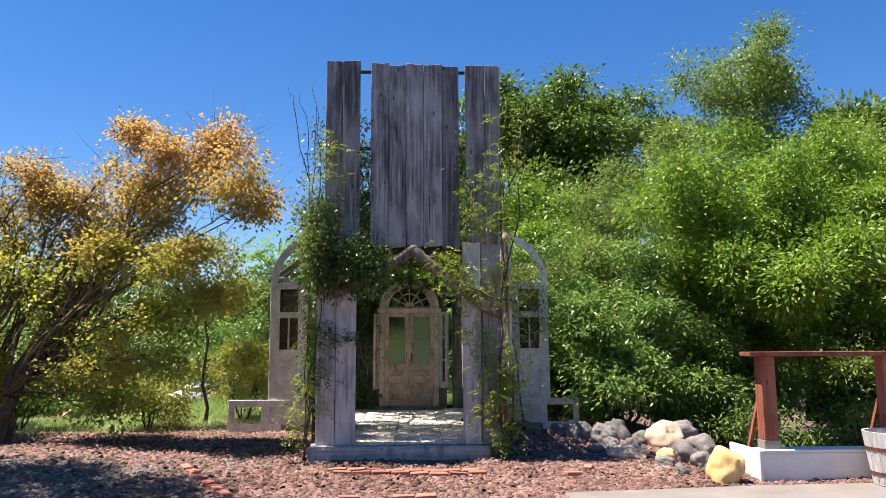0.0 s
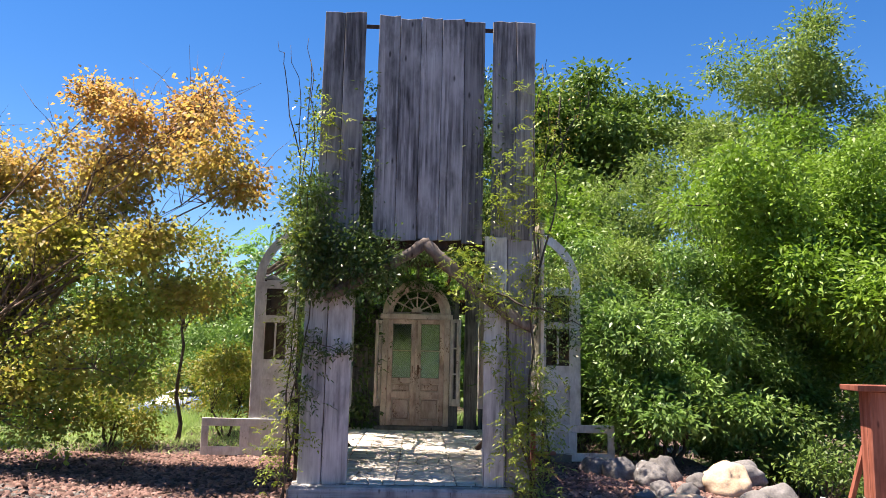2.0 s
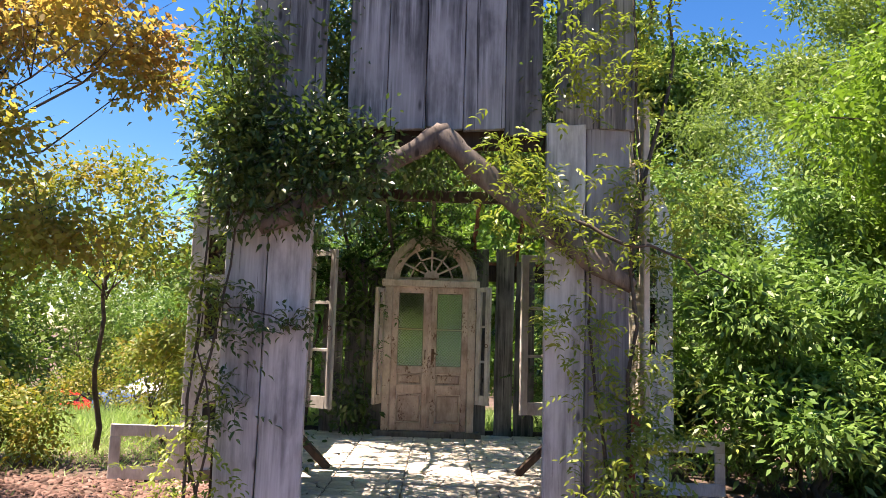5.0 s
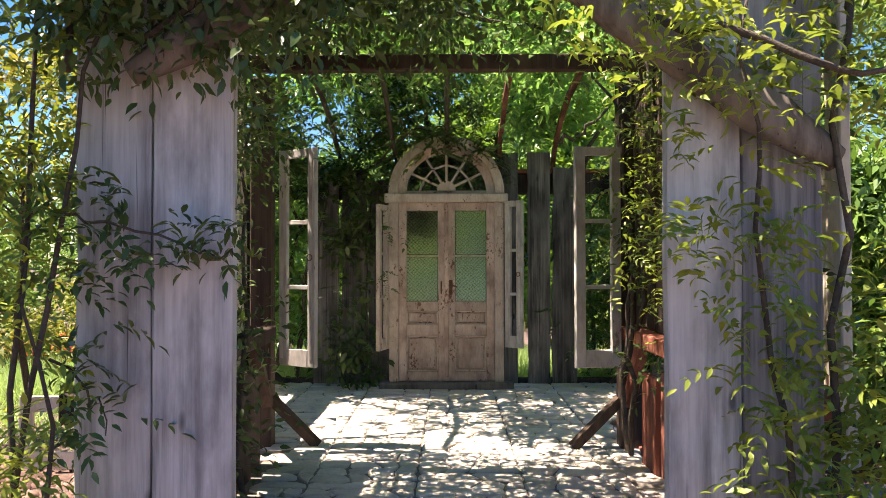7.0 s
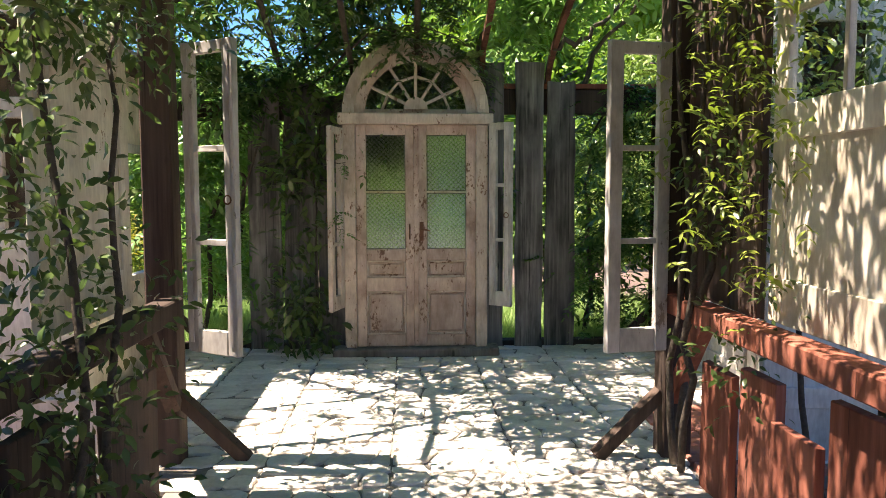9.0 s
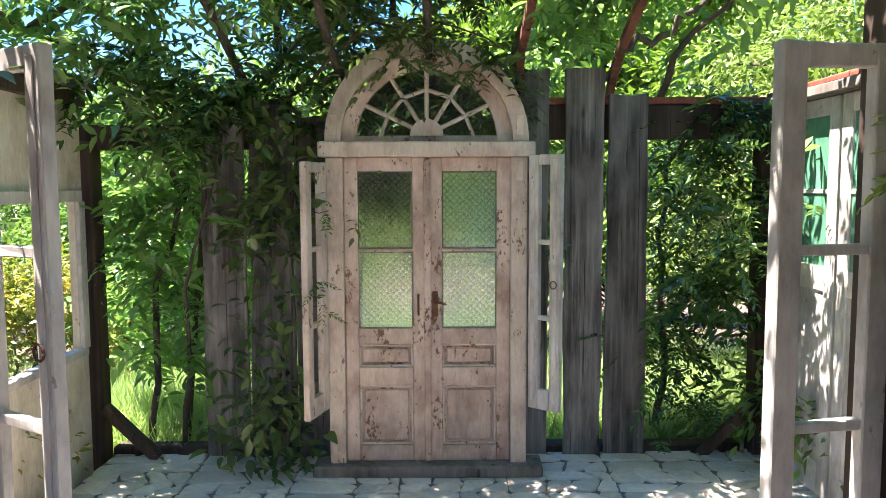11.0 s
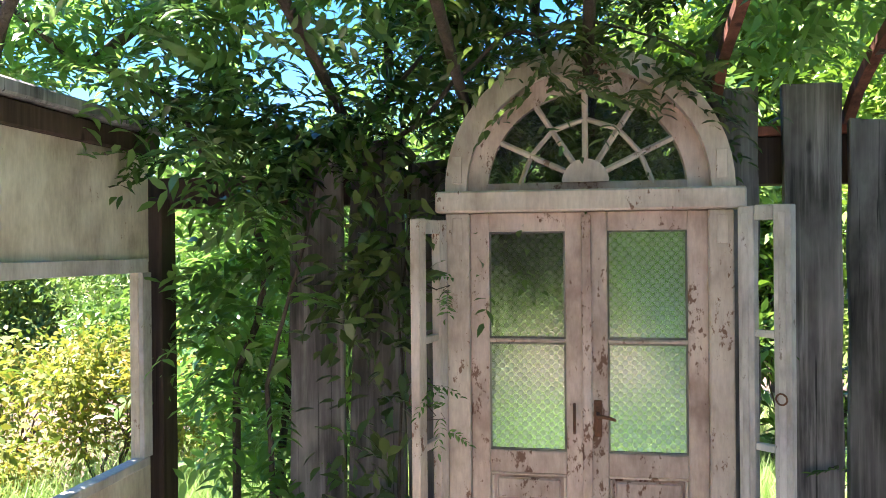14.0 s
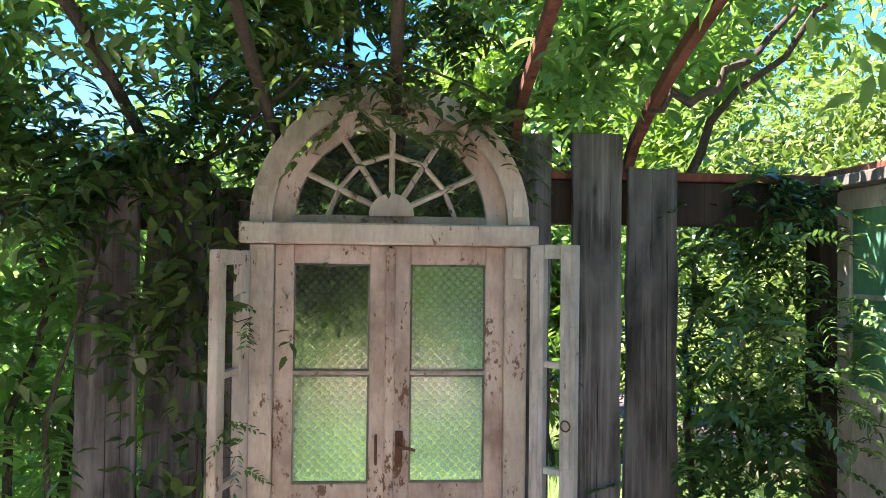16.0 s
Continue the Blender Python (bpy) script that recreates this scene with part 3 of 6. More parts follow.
# ---- the back wall with the arched door ----
DY, DX0, DX1, DZ = 15.86, -0.245, 0.965, 0.30
DC = (DX0 + DX1) / 2


def framed_leaf(parent, name, w, h, rails, panes, material, stile=0.08, depth=0.04, pane_mat=None, panels=()):
    """A glazed leaf in its own x (0..w) and z (0..h), its front face at y = 0: stiles, rails, panes and panels as parts."""
    leaf = new(name)
    leaf.parent = parent
    for x in (0, w - stile):
        part("stile", box((x, 0, 0), (x + stile, depth, h), 0.005, 0.002), material, leaf)
    for z0, z1 in rails:
        part("rail", box((stile, 0.002, z0), (w - stile, depth - 0.002, z1), 0.004, 0.001), material, leaf)
    for z0, z1 in panes:
        if pane_mat:
            part("pane", box((stile + 0.001, depth * 0.45, z0), (w - stile - 0.001, depth * 0.45 + 0.006, z1), 0), pane_mat, leaf)
            for p, q in (((stile, z0), (w - stile, z0 + 0.008)), ((stile, z1 - 0.008), (w - stile, z1)), ((stile, z0 + 0.008), (stile + 0.008, z1 - 0.008)), ((w - stile - 0.008, z0 + 0.008), (w - stile, z1 - 0.008))):
                part("glazing_bead", box((p[0], 0.006, p[1]), (q[0], depth * 0.45, q[1]), 0.0), BACK_WOOD, leaf)
    for z0, z1 in panels:
        part("panel", box((stile - 0.004, 0.030, z0 - 0.004), (w - stile + 0.004, depth - 0.006, z1 + 0.004), 0.0), material, leaf)
        part("panel_field", box((stile + 0.026, 0.016, z0 + 0.026), (w - stile - 0.026, 0.030, z1 - 0.026), 0.010), material, leaf)
        for p, q in (((stile, z0), (w - stile, z0 + 0.014)), ((stile, z1 - 0.014), (w - stile, z1)), ((stile, z0 + 0.014), (stile + 0.014, z1 - 0.014)), ((w - stile - 0.014, z0 + 0.014), (w - stile, z1 - 0.014))):
            part("moulding", box((p[0], 0.010, p[1]), (q[0], 0.030, q[1]), 0.005), FRAME_WOOD, leaf)
    return leaf


def hammered_glass(name, rough, low, high):
    """Pressed glass with a diamond lattice of lenses: clear ribs between milky bosses."""
    m, n, out = node_material(name)
    v = coords(n, (1, 1, 1), False)
    turn = n.nodes.new("ShaderNodeMapping")
    turn.inputs["Rotation"].default_value = (0, radians(45), 0)
    n.links.new(v, turn.inputs["Vector"])
    vo = add(n, "ShaderNodeTexVoronoi", Scale=36.0, Randomness=0.08)
    n.links.new(turn.outputs[0], vo.inputs["Vector"])
    g = add(n, "ShaderNodeBsdfPrincipled", Roughness=rough)
    g.inputs["Base Color"].default_value = (0.95, 1.0, 0.95, 1)
    g.inputs["Transmission Weight"].default_value = 1.0
    g.inputs["IOR"].default_value = 1.25
    tr = n.nodes.new("ShaderNodeBsdfTranslucent")
    tr.inputs[0].default_value = (0.97, 0.99, 0.96, 1)
    mx = n.nodes.new("ShaderNodeMixShader")
    n.links.new(ramp(n, vo.outputs["Distance"], [(0.12, (high,) * 3), (0.55, (low,) * 3)]), mx.inputs[0])
    bump = add(n, "ShaderNodeBump", Strength=1.0, Distance=0.012)
    n.links.new(vo.outputs["Distance"], bump.inputs["Height"])
    n.links.new(bump.outputs[0], g.inputs["Normal"])
    n.links.new(g.outputs[0], mx.inputs[1])
    n.links.new(tr.outputs[0], mx.inputs[2])
    n.links.new(mx.outputs[0], out.inputs[0])
    return m


HAMMERED = hammered_glass("hammered_glass", 0.27, 0.2, 0.52)
FAN_GLASS = hammered_glass("dusty_fan_glass", 0.05, 0.02, 0.10)


def plain_glass(name, tint):
    m, n, out = node_material(name)
    g = add(n, "ShaderNodeBsdfPrincipled", Roughness=0.03)
    g.inputs["Base Color"].default_value = (*tint, 1)
    g.inputs["Transmission Weight"].default_value = 1.0
    g.inputs["IOR"].default_value = 1.1
    n.links.new(g.outputs[0], out.inputs[0])
    return m


GLASS = plain_glass("old_clear_glass", (0.93, 0.97, 0.94))
GREEN_GLASS = painted("faded_green_panel_paint", (0.07, 0.20, 0.13), (0.10, 0.29, 0.19), (0.15, 0.36, 0.25), (0.05, 0.09, 0.06), 0.68, 0.35)


def arc_band(bm, cx, cz, r0, r1, y0, y1, a0=0.0, a1=math.pi, steps=28):
    """A flat arch between two radii, with depth."""
    rings = []
    for k in range(steps + 1):
        a = a0 + (a1 - a0) * k / steps
        c, s = math.cos(a), math.sin(a)
        rings.append([bm.verts.new((cx + r * c, y, cz + r * s)) for r, y in ((r0, y0), (r1, y0), (r1, y1), (r0, y1))])
    for p, q in zip(rings, rings[1:]):
        for k in range(4):
            bm.faces.new((p[k], p[(k + 1) % 4], q[(k + 1) % 4], q[k]))
    bm.faces.new(rings[0])
    bm.faces.new(rings[-1][::-1])
    bmesh.ops.recalc_face_normals(bm, faces=bm.faces)
    return bm


def arched_door():
    d = tagged(new("door_1"), "old stripped double door with hammered glass under an arched fanlight", "door", kind="structure")
    for x0, x1 in ((DX0, DX0 + 0.10), (DX1 - 0.10, DX1)):
        part("jamb", box((x0, DY - 0.03, DZ - 0.02), (x1, DY + 0.08, 2.23), 0.006, 0.003), FRAME_WOOD, d)
    part("transom", box((DX0 - 0.045, DY - 0.055, 2.232), (DX1 + 0.045, DY + 0.08, 2.325), 0.008, 0.003), FRAME_WOOD, d)
    part("sill", box((DX0 - 0.1, DY - 0.1, DZ - 0.02), (DX1 + 0.1, DY + 0.1, DZ + 0.055), 0.012, 0.006), BACK_WOOD, d, "dark worn wooden sill")
    r1 = (DX1 - DX0) / 2 + 0.005
    part("arch", arc_band(bmesh.new(), DC, 2.327, r1 - 0.095, r1, DY - 0.03, DY + 0.08), FRAME_WOOD, d, "arched frame with flaking paint")
    part("inner_arch", arc_band(bmesh.new(), DC, 2.327, r1 - 0.185, r1 - 0.096, DY + 0.015, DY + 0.07), DOOR_WOOD, d)
    # fanlight: hub, spokes and a ring of bars
    hub = bmesh.new()
    arc_band(hub, DC, 2.36, 0.0005, 0.10, DY + 0.0, DY + 0.05, steps=16)
    part("hub", hub, FRAME_WOOD, d)
    part("fan_base", box((DC - r1 + 0.1, DY + 0.02, 2.327), (DC + r1 - 0.1, DY + 0.07, 2.362), 0.004), DOOR_WOOD, d)
    ri = r1 - 0.15
    for k in range(1, 6):
        a = math.pi * k / 6
        p0, p1 = Vector((DC + 0.09 * math.cos(a), DY + 0.03, 2.36 + 0.09 * math.sin(a))), Vector((DC + ri * math.cos(a), DY + 0.03, 2.327 + ri * math.sin(a)))
        part("spoke", add_tube(bmesh.new(), [p0, p1], [0.014, 0.014], 6), FRAME_WOOD, d)
    knots = [Vector((DC + rr * ri * math.cos(math.pi * k / 6), DY + 0.03, 2.35 + rr * ri * math.sin(math.pi * k / 6))) for k, rr in ((0, 0.62), (1, 0.58), (2, 0.6), (3, 0.62), (4, 0.6), (5, 0.58), (6, 0.62))]
    for p, q in zip(knots, knots[1:]):
        part("fan_bar", add_tube(bmesh.new(), [p, q], [0.012, 0.012], 6), FRAME_WOOD, d)
    pane = bmesh.new()
    arc_band(pane, DC, 2.33, 0.001, ri + 0.02, DY + 0.044, DY + 0.048, steps=24)
    part("fan_pane", pane, FAN_GLASS, d)
    # two leaves
    w = (DX1 - DX0 - 0.21) / 2
    for x in (DX0 + 0.10, DX0 + 0.105 + w + 0.005):
        h = 1.873
        leaf = framed_leaf(d, "door_leaf", w, h, [(0, 0.10), (0.475, 0.59), (0.735, 0.832), (1.304, 1.322), (1.79, h)], [(0.832, 1.304), (1.322, 1.79)], DOOR_WOOD, 0.084, 0.045, HAMMERED, [(0.10, 0.475), (0.59, 0.735)])
        leaf.location = (x, DY, DZ + 0.058)
    part("meeting_strip", box((DC - 0.022, DY - 0.014, DZ + 0.06), (DC + 0.022, DY - 0.001, 2.22), 0.005, 0.002), DOOR_WOOD, d)
    # ironwork
    part("plate", box((DC + 0.028, DY - 0.006, 1.26), (DC + 0.062, DY - 0.001, 1.42), 0.003), RUST, d)
    hb = add_tube(bmesh.new(), [Vector((DC + 0.045, DY - 0.005, 1.36)), Vector((DC + 0.045, DY - 0.05, 1.36)), Vector((DC + 0.085, DY - 0.055, 1.355)), Vector((DC + 0.115, DY - 0.05, 1.345))], [0.010, 0.009, 0.008, 0.006], 8)
    part("handle", hb, RUST, d, "rusty iron lever handle", smooth=True)
    pull = add_tube(bmesh.new(), [Vector((DC - 0.055, DY - 0.002, 1.40)), Vector((DC - 0.055, DY - 0.03, 1.385)), Vector((DC - 0.055, DY - 0.03, 1.29)), Vector((DC - 0.055, DY - 0.002, 1.275))], [0.007] * 4, 7)
    part("pull", pull, RUST, d, smooth=True)
    for x in (DX0 + 0.05, DX1 - 0.05):
        for z in (2.15, 2.42):
            part("hinge_plate", box((x - 0.022, DY - 0.037, z - 0.06), (x + 0.022, DY - 0.032, z + 0.06), 0.002), FRAME_WOOD, d)
    return d


arched_door()


def casement(at, w, h, rows, label, ring_side=1, material=WHITE_PAINT):
    """A narrow window leaf without glass: origin at its hinge foot, leaf along +x."""
    e = empty("casement_window", at, label, "window", "old casement windows")
    s = 0.07
    for x in (0, w - s):
        part("stile", box((x, -0.02, 0), (x + s, 0.02, h), 0.004, 0.003), material, e)
        part("bead", box((x + s * 0.3, -0.026, 0.05), (x + s * 0.7, -0.021, h - 0.03), 0.002), material, e)
    part("bottom_rail", box((s, -0.018, 0), (w - s, 0.018, 0.12), 0.004, 0.002), material, e)
    part("top_rail", box((s, -0.018, h - 0.06), (w - s, 0.018, h), 0.004, 0.002), material, e)
    for k in range(1, rows):
        z = 0.1 + (h - 0.16) * k / rows
        part("glazing_bar", box((s, -0.015, z - 0.015), (w - s, 0.015, z + 0.015), 0.003, 0.002), material, e)
    r = bmesh.new()
    c = Vector((w - s / 2 if ring_side > 0 else s / 2, -0.03, h * 0.5))
    pts = [c + Vector((0.022 * math.cos(a), -0.004, 0.022 * math.sin(a))) for a in [2 * math.pi * k / 10 for k in range(11)]]
    add_tube(r, pts, [0.004] * 11, 5)
    part("ring_handle", r, RUST, e, "black iron ring", smooth=True)
    return e


# casements that stand open at the middle posts and beside the door
def hinge_pose(x0, y0, x1, y1, z):
    return pose(x0, y0, z, 0, 0, math.degrees(math.atan2(y1 - y0, x1 - x0)))


casement(hinge_pose(-0.83, 13.42, -0.53, 13.24, 0.865), 0.34, 1.545, 3, "narrow white three-light casement standing open at a dark post")
casement(hinge_pose(1.60, 13.30, 1.27, 13.24, 0.865), 0.335, 1.545, 3, "narrow white three-light casement standing open at a dark post")
casement(hinge_pose(-0.262, 15.83, -0.335, 15.58, 0.70), 0.27, 1.50, 3, "narrow white casement folded open beside the arched door", material=FRAME_WOOD)
casement(hinge_pose(0.975, 15.80, 1.14, 15.66, 0.72), 0.22, 1.52, 3, "narrow white casement folded open beside the arched door", material=WHITE_PAINT)

# boards of the back wall
bw = tagged(new("wall_back"), "rough brown-grey boards standing apart behind the door", "wall", kind="structure")
for x0, x1, z1, mat in ((-1.10, -0.82, 2.66, FENCE_WOOD), (-0.79, -0.51, 2.62, FENCE_WOOD), (-0.50, -0.26, 2.5, FENCE_WOOD), (0.93, 1.14, 2.80, FENCE_WOOD), (1.25, 1.49, 2.80, FENCE_WOOD), (1.52, 1.78, 2.64, FENCE_WOOD)):
    plank("board", x0, x1, 0.2, z1, 16.16, 16.20, mat, bw, warp=0.012)
part("beam", box((0.9, 16.22, 2.36), (2.75, 16.34, 2.58), 0.006), DARK_WOOD, bw)
part("beam_cap", box((0.9, 16.2, 2.582), (2.75, 16.36, 2.625), 0.004), RED_WOOD, bw, "red stained cap")
part("beam", box((-2.0, 16.22, 2.30), (-0.3, 16.34, 2.46), 0.006), DARK_WOOD, bw)
part("bottom_beam", box((-1.75, 16.21, 0.2), (2.45, 16.33, 0.33), 0.01), DARK_WOOD, bw)

# ---- posts, beams and braces of the arbour ----
arb = empty("timber_arbour", (0, 0, 0), "dark stained timber arbour with posts, braces and cross beams", "arbour")
for x, y in ((-0.97, 13.45), (1.68, 13.40), (-1.85, 16.2), (2.57, 16.2)):
    part("post", box((x - 0.075, y - 0.075, 0.2), (x + 0.075, y + 0.075, 2.94 if y < 14 else 2.35), 0.008, 0.004), DARK_WOOD, arb)
part("cross_beam", box((-1.15, 12.79, 2.84), (1.85, 12.89, 2.94), 0.008), DARK_WOOD, arb)
for x, y, s in ((-0.9, 13.43, 1), (1.61, 13.38, -1), (-1.76, 16.14, 1), (2.49, 16.14, -1)):
    part("brace", add_tube(bmesh.new(), [Vector((x, y, 0.62)), Vector((x + s * 0.34, y, 0.28))], [0.045, 0.045], 4), DARK_WOOD, arb)

# curved red-brown rafters that rise from the back wall over the rear bay
for x in (-0.80, -0.20, 0.37, 0.92, 1.51):
    rib = [Vector((x + 0.03, 16.28, 2.60)), Vector((x, 15.82, 2.86)), Vector((x, 15.0, 3.15)), Vector((x, 14.1, 3.24)), Vector((x, 13.42, 3.02))]
    fine = [rib[0]]
    for a, b in zip(rib, rib[1:]):
        fine += [a.lerp(b, 0.5) + Vector((random.uniform(-0.008, 0.008), 0, 0.015)), b]
    if x > 0.8:
        part("rafter", add_tube(bmesh.new(), fine, [0.032] * len(fine), 4), RUSTY_WOOD, arb, "red-brown curved rafter")
    else:
        part("rafter", add_tube(bmesh.new(), fine, [0.027] * len(fine), 5), BARK, arb, "dark rafter wrapped in vine", smooth=True)

# ---- side walls: rails, boards, old doors ----
def side_bay(x, sign, name, dark):
    w = tagged(new(name), "red rail over stained boards, with an old painted door above" if not dark else "dark rail over stained boards overgrown with vines", "wall", kind="structure")
    mat = DARK_WOOD if dark else RED_WOOD
    part("rail", box((x - 0.05, 10.60, 1.05), (x + 0.06, 13.33, 1.15), 0.008, 0.004), mat, w)
    y = 10.66
    for k in range(7):
        x0 = x + (0.03 if k % 2 else 0.0)
        h = (0.90, 0.95, 0.86, 0.98, 0.80, 0.93, 0.88)[k]
        part("board", box((x0, y, 0.1), (x0 + 0.04, y + 0.31, h), 0.004, 0.006), mat, w)
        y += 0.335
    part("brace", add_tube(bmesh.new(), [Vector((x, 12.95, 1.06)), Vector((x, 13.33, 0.6))], [0.05, 0.05], 4), mat, w)
    return w


side_bay(1.66, 1, "wall_east", False)
side_bay(-0.90, -1, "wall_west", True)


def old_door(at, w, h, label, panes, material=CREAM_PAINT, glass=GLASS, lock=0.52):
    """A panelled and glazed old door, used as a wall: origin at one foot, leaf along +x."""
    e = empty("old_door", at, label, "door", "old doors used as walls")
    s = 0.10
    for x in (0, w - s):
        part("stile", box((x, -0.02, 0), (x + s, 0.02, h), 0.005, 0.002), material, e)
    z = h * lock
    part("bottom_rail", box((s, -0.019, 0), (w - s, 0.019, 0.18), 0.004), material, e)
    part("lock_rail", box((s, -0.019, z), (w - s, 0.019, z + 0.14), 0.004), material, e)
    part("top_rail", box((s, -0.019, h - 0.1), (w - s, 0.019, h), 0.004), material, e)
    part("panel", box((s, -0.008, 0.18), (w - s, 0.008, z), 0), material, e)
    part("panel_field", box((s + 0.05, -0.015, 0.23), (w - s - 0.05, 0.0, z - 0.05), 0.006), material, e)
    nx, nz = panes
    x0, x1, z0, z1 = s, w - s, z + 0.14, h - 0.1
    for i in range(1, nx):
        x = x0 + (x1 - x0) * i / nx
        part("glazing_bar", box((x - 0.012, -0.015, z0), (x + 0.012, 0.015, z1), 0.003), material, e)
    for k in range(1, nz):
        zz = z0 + (z1 - z0) * k / nz
        part("glazing_bar", box((x0, -0.013, zz - 0.012), (x1, 0.013, zz + 0.012), 0.003), material, e)
    if glass:
        p = part("pane", box((x0, 0.001, z0), (x1, 0.005, z1), 0), glass, e)
        p.visible_shadow = False
    return e


old_door(pose(1.76, 10.62, 1.152, 0, 0, 90), 0.95, 2.0, "cream painted glazed door set on a red rail", (3, 4), lock=0.36)
old_door(pose(1.76, 11.59, 1.152, 0, 0, 90), 0.93, 2.0, "cream painted glazed door set on a red rail", (2, 3), lock=0.36)
shade = tagged(new("wall_east_end"), "dark upright boards between the cream door and the post", "wall", kind="structure")
for k in range(3):
    plank("board", 1.71, 1.75, 1.152, 2.82 + 0.05 * (k % 2), 12.56 + 0.26 * k, 12.81 + 0.26 * k, DARK_WOOD, shade, warp=0.002)
old_door(pose(-1.0, 12.2, 1.152, 0, 0, 90), 0.85, 2.0, "cream painted glazed door overgrown with vines", (2, 3))
old_door(pose(2.60, 13.6, 0.29, 0, 0, 90), 0.85, 2.25, "white panelled door with faded green upper panels", (1, 2), WHITE_PAINT, GREEN_GLASS)
old_door(pose(2.60, 14.5, 0.29, 0, 0, 90), 0.85, 2.25, "white panelled door with faded green upper panels", (1, 2), WHITE_PAINT, GREEN_GLASS)
old_door(pose(2.60, 15.38, 0.29, 0, 0, 90), 0.75, 2.25, "white panelled door with faded green upper panels", (1, 2), WHITE_PAINT, GREEN_GLASS)

cap = empty("wall_coping", (0, 0, 0), "weathered coping with flaking red paint along the east wall", "coping")
part("coping_board", box((2.50, 13.5, 2.545), (2.72, 16.15, 2.60), 0.006, 0.004), BACK_WOOD, cap)
part("coping_cap", box((2.52, 13.5, 2.602), (2.70, 16.15, 2.64), 0.006, 0.006), RED_WOOD, cap, "flaking red painted cap")

# the west wall of the rear bay: cream boards with an open window
ww = tagged(new("wall_west_rear"), "cream board wall with an open window and a weathered coping", "wall", kind="structure")
WX = -1.85
part("lower_board", box((WX - 0.03, 13.5, 0.2), (WX + 0.02, 16.1, 1.02), 0.004), CREAM_PAINT, ww)
part("upper_board", box((WX - 0.03, 13.5, 2.02), (WX + 0.02, 16.1, 2.58), 0.004), CREAM_PAINT, ww)
for y0, y1 in ((13.5, 14.2), (16.0, 16.1), (14.98, 15.04)):
    part("window_stile", box((WX - 0.028, y0, 1.02), (WX + 0.018, y1, 2.02), 0.003), CREAM_PAINT, ww)
part("window_frame", box((WX + 0.02, 14.2, 1.97), (WX + 0.045, 16.05, 2.04), 0.003), WHITE_PAINT, ww)
part("window_sill", box((WX - 0.02, 14.2, 1.0), (WX + 0.05, 16.05, 1.045), 0.004), WHITE_PAINT, ww)
part("window_frame", box((WX + 0.02, 16.0, 1.04), (WX + 0.045, 16.08, 1.97), 0.003), WHITE_PAINT, ww)
part("coping", box((WX - 0.14, 13.4, 2.665), (WX + 0.10, 16.15, 2.73), 0.01, 0.006, ), GREY_WOOD, ww, "weathered grey coping board")
part("fascia", box((WX - 0.05, 13.4, 2.56), (WX + 0.06, 16.12, 2.66), 0.006), DARK_WOOD, ww)


